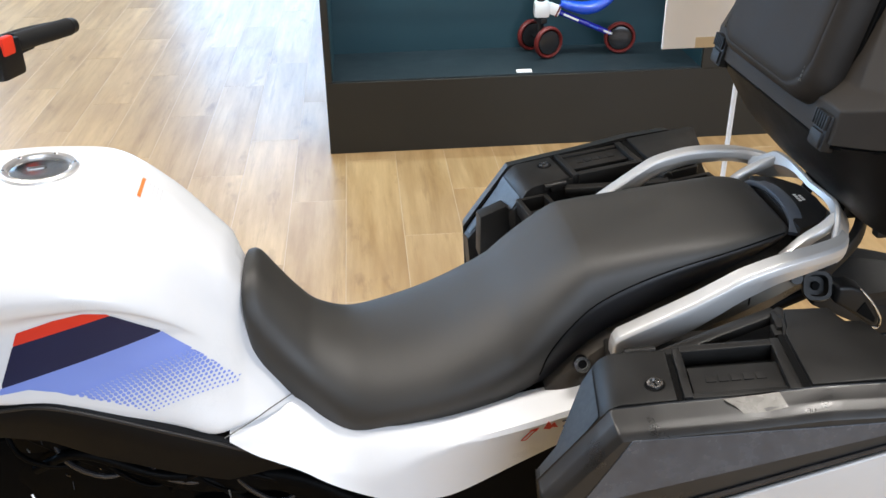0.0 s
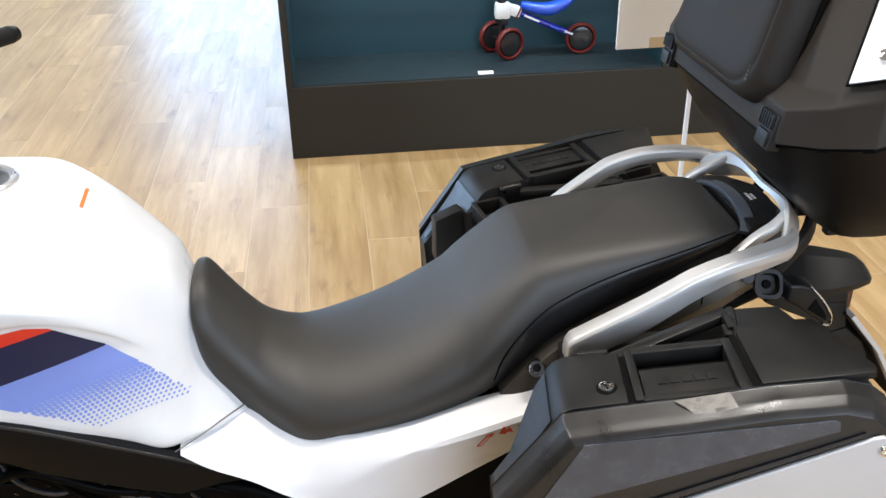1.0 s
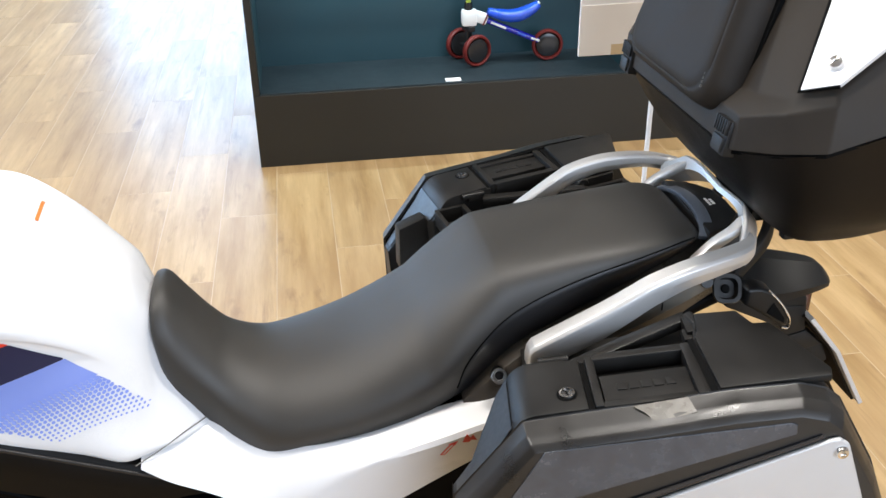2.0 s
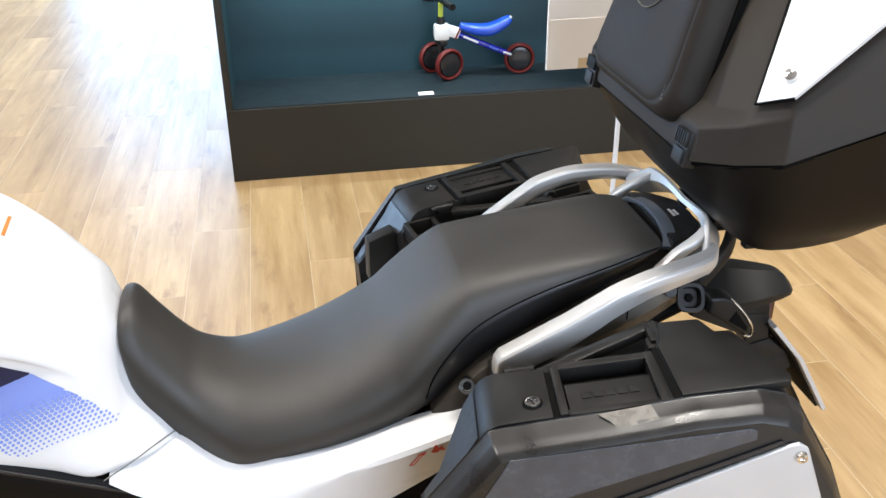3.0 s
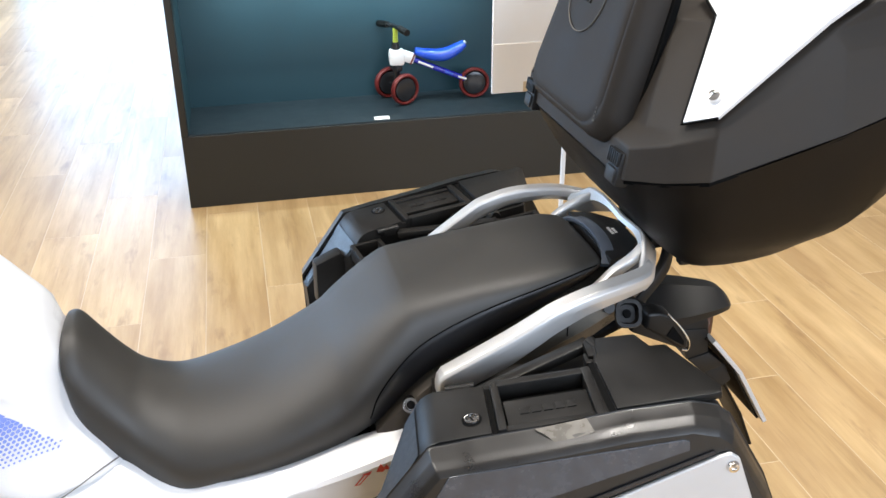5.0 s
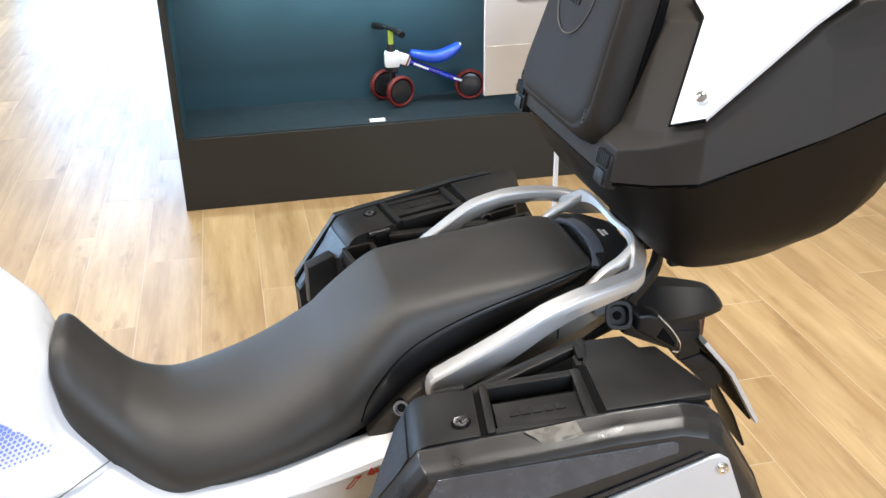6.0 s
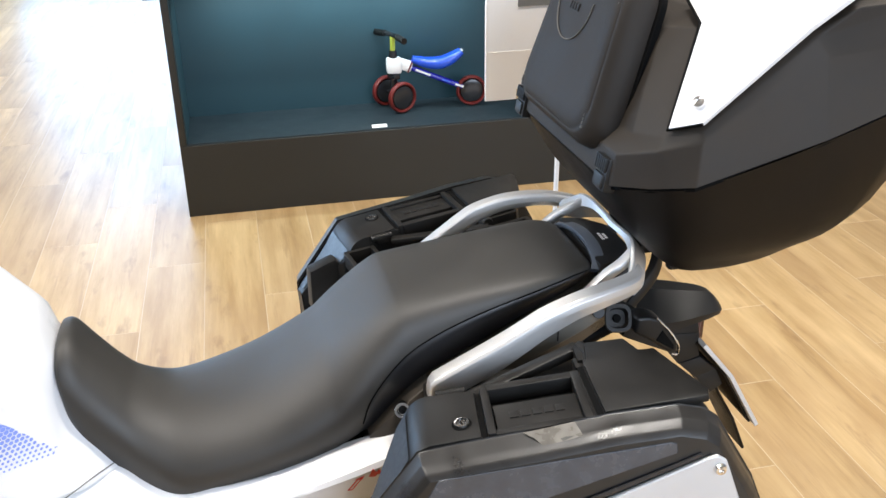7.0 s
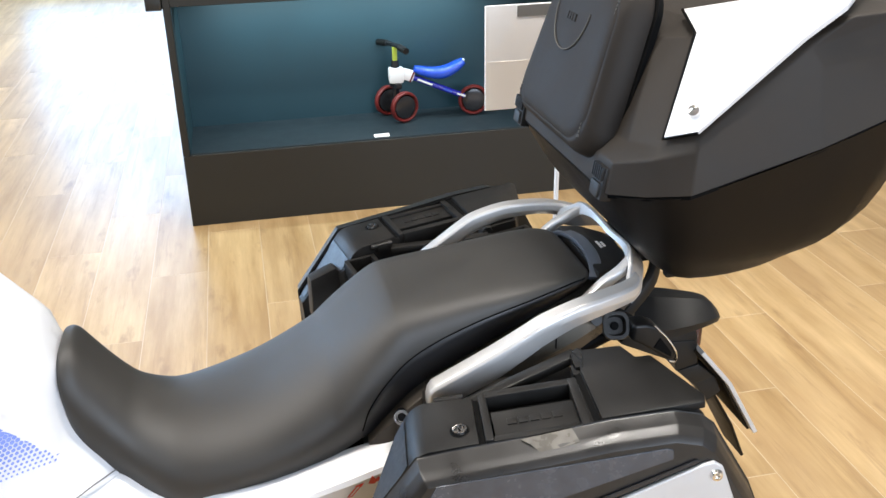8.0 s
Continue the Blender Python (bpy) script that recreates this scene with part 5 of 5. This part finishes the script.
# ---- child's balance bike in the niche ----
toy = thing("balance_bike", CAB @ pose(1.195, 0.273, PL + 0.0065, 0, 0, -5), "child's balance bike with a blue seat, white head and red tyres", "toy bike")
STEER = pose(-0.195, 0, 0, 0, 0, 27)


def toy_wheel(m):
    wm = m @ pose(0, 0, 0.0745, 90, 0, 0)
    hub = part("wheel", moved(turned([(0, -0.012), (0.030, -0.018), (0.054, -0.011), (0.058, 0.0), (0.054, 0.011), (0.030, 0.018), (0, 0.012)], 32), wm), M_GLOSS, toy, "black disc wheel")
    part("tyre", moved(torus(0.0660, 0.0085, 0.015, 36, 10), wm), M_TOYRED, hub, "dark red tyre")


toy_wheel(STEER @ pose(0, -0.074, 0))
toy_wheel(STEER @ pose(0, 0.074, 0))
toy_wheel(pose(0.180, 0, 0))
part("fork", moved(joined(rod((0, -0.07, 0.076), (0, 0.07, 0.076), 0.009), box(-0.016, 0.016, -0.035, 0.035, 0.15, 0.175, 0.006), rod((0, 0, 0.07), (0, 0, 0.175), 0.017)), STEER), M_GLOSS, toy, "black front fork")
part("head", joined(box(-0.228, -0.155, -0.030, 0.030, 0.176, 0.252, 0.016), moved(box(-0.03, 0.035, -0.022, 0.022, -0.026, 0.024, 0.012), pose(-0.140, 0, 0.214, 0, 20, 0))), M_TOYWHITE, toy, "white plastic head")
part("red_ring", moved(box(-0.004, 0.004, -0.0235, 0.0235, -0.026, 0.026, 0.002), pose(-0.118, 0, 0.204, 0, 24, 0)), M_TOYRED, toy)
part("frame_bar", sweep([(-0.125, 0, 0.205), (-0.02, 0, 0.160), (0.10, 0, 0.110), (0.174, 0, 0.082)], rounded(0.026, 0.026, 0.010, 3)), M_TOYDEEP, toy, "deep blue frame bar")
part("bar_mark", sweep([(-0.09, -0.0135, 0.190), (-0.02, -0.0135, 0.160)], rounded(0.002, 0.010, 0.0008, 1)), M_TOYWHITE, toy, "white print on the frame bar")
part("bar_mark", sweep([(0.035, -0.0135, 0.138), (0.075, -0.0135, 0.122)], rounded(0.002, 0.010, 0.0008, 1)), M_TOYBLUE, toy)
part("bar_mark", sweep([(0.10, -0.0135, 0.111), (0.14, -0.0135, 0.097)], rounded(0.002, 0.010, 0.0008, 1)), M_TOYWHITE, toy)
n = 24
part("saddle", sweep(spline([(-0.105, 0, 0.240), (-0.06, 0, 0.226), (0.0, 0, 0.216), (0.05, 0, 0.222), (0.10, 0, 0.246), (0.132, 0, 0.268)], n), rounded(0.085, 0.052, 0.022, 4), [(0.30 + 0.70 * math.sin(math.pi * (0.10 + 0.72 * i / (n - 1))), 0.32 + 0.68 * math.sin(math.pi * (0.10 + 0.80 * i / (n - 1)))) for i in range(n)]), M_TOYBLUE, toy, "glossy blue plastic saddle")
part("saddle_cap", rod((0.124, -0.012, 0.268), (0.134, -0.012, 0.278), 0.007, 12), M_TOYWHITE, toy)
part("collar", moved(rod((0, 0, 0.245), (0, 0, 0.285), 0.021, 18, 0.017), STEER), M_GLOSS, toy)
part("steering_post", moved(rod((0, 0, 0.28), (0, 0, 0.350), 0.012), STEER), M_TOYGREEN, toy, "lime steering post")
bar = part("handlebar", moved(sweep(spline([(-0.012, 0.115, 0.352), (-0.004, 0.05, 0.358), (0, 0, 0.356), (-0.004, -0.05, 0.358), (-0.012, -0.115, 0.352)], 16), rounded(0.022, 0.022, 0.010, 3)), STEER), M_GLOSS, toy)
for s in (-1, 1):
    part("grip", moved(rod((-0.006, s * 0.055, 0.357), (-0.013, s * 0.125, 0.351), 0.0155), STEER), M_RUBBER, bar)
tag = thing("price_tag", CAB @ pose(0.885, 0.032, PL + 0.0065), "small white price tag lying on the niche floor", "tag")
part("tag_card", moved(box(-0.035, 0.035, -0.012, 0.012, 0, 0.003, 0.0008, 1), pose(0, 0, 0.004, 20, 0, 0)), M_PAPER, tag)

# ---- ceiling lamps ----
for cx, cy in ((-3.4, 2.4), (1.3, 0.0), (-1.6, 0.2), (3.9, 1.2), (-5.0, 6.0), (0.4, 6.4)):
    lamp = thing("ceiling_light", pose(cx, cy, H), "slim white ceiling light panel", "lamp", "ceiling lights")
    part("housing", box(-0.62, 0.62, -0.18, 0.18, -0.03, 0.0, 0.004, 1), M_TOYWHITE, lamp)
    part("diffuser", box(-0.58, 0.58, -0.15, 0.15, -0.034, -0.030), M_LAMP, lamp)

# ---- floor planks, pieces of the floor ----
floor = bpy.data.objects["floor"]
PW, PLEN, GAP = 0.2225, 1.20, 0.0030


pm = bpy.data.meshes.new("plank")
bm = bmesh.new()
w, l, r = PW - GAP, PLEN - GAP, 0.0006
lo = [bm.verts.new((x * w / 2, y * l / 2, -0.010)) for x, y in ((-1, -1), (1, -1), (1, 1), (-1, 1))]
md = [bm.verts.new((x * w / 2, y * l / 2, -0.0005)) for x, y in ((-1, -1), (1, -1), (1, 1), (-1, 1))]
hi = [bm.verts.new((x * (w / 2 - r), y * (l / 2 - r), 0.0)) for x, y in ((-1, -1), (1, -1), (1, 1), (-1, 1))]
bm.faces.new(hi)
for A, B in ((lo, md), (md, hi)):
    for i in range(4):
        bm.faces.new((A[i], A[(i + 1) % 4], B[(i + 1) % 4], B[i]))
bm.to_mesh(pm)
bm.free()
pm.materials.append(M_PLANK)
spots = []
rng = random.Random(5)
TURN = pose(0.289, 2.57, 0, 0, 0, -1.0)
for i in range(-34, 33):
    shift = (0.37 * i) % 1.0 * PLEN + rng.uniform(-0.05, 0.05)
    for j in range(-9, 8):
        p = TURN @ Vector(((i + 0.5) * PW, (j + 0.5) * PLEN + shift, 0))
        if X0 - 0.10 < p.x < X1 + 0.10 and Y0 - 0.55 < p.y < Y1 + 0.55:
            spots.append(p)
spots.sort(key=lambda p: (p.x - 0.6) ** 2 + (p.y - 1.6) ** 2)
rot = pose(0, 0, 0, 0, 0, -1.0)
for p in spots[:300]:
    ob = new("plank", pm)
    ob.parent = floor
    ob.matrix_local = Matrix.Translation((p.x, p.y, 0.0)) @ rot
verts, faces = [], []
src = [v.co.copy() for v in pm.vertices]
fs = [tuple(f.vertices) for f in pm.polygons]
for p in spots[300:]:
    k = len(verts)
    m = Matrix.Translation((p.x, p.y, 0.0)) @ rot
    verts += [(min(max(q.x, X0), X1), min(max(q.y, Y0), Y1), q.z) for q in (m @ v for v in src)]
    faces += [tuple(k + i for i in f) for f in fs]
me = bpy.data.meshes.new("far_planks")
me.from_pydata(verts, [], faces)
me.materials.append(M_PLANK)
ob = new("far_planks", me)
ob.parent = floor
tagged(ob, "wood-look floor tiles further off", kind="stuff")
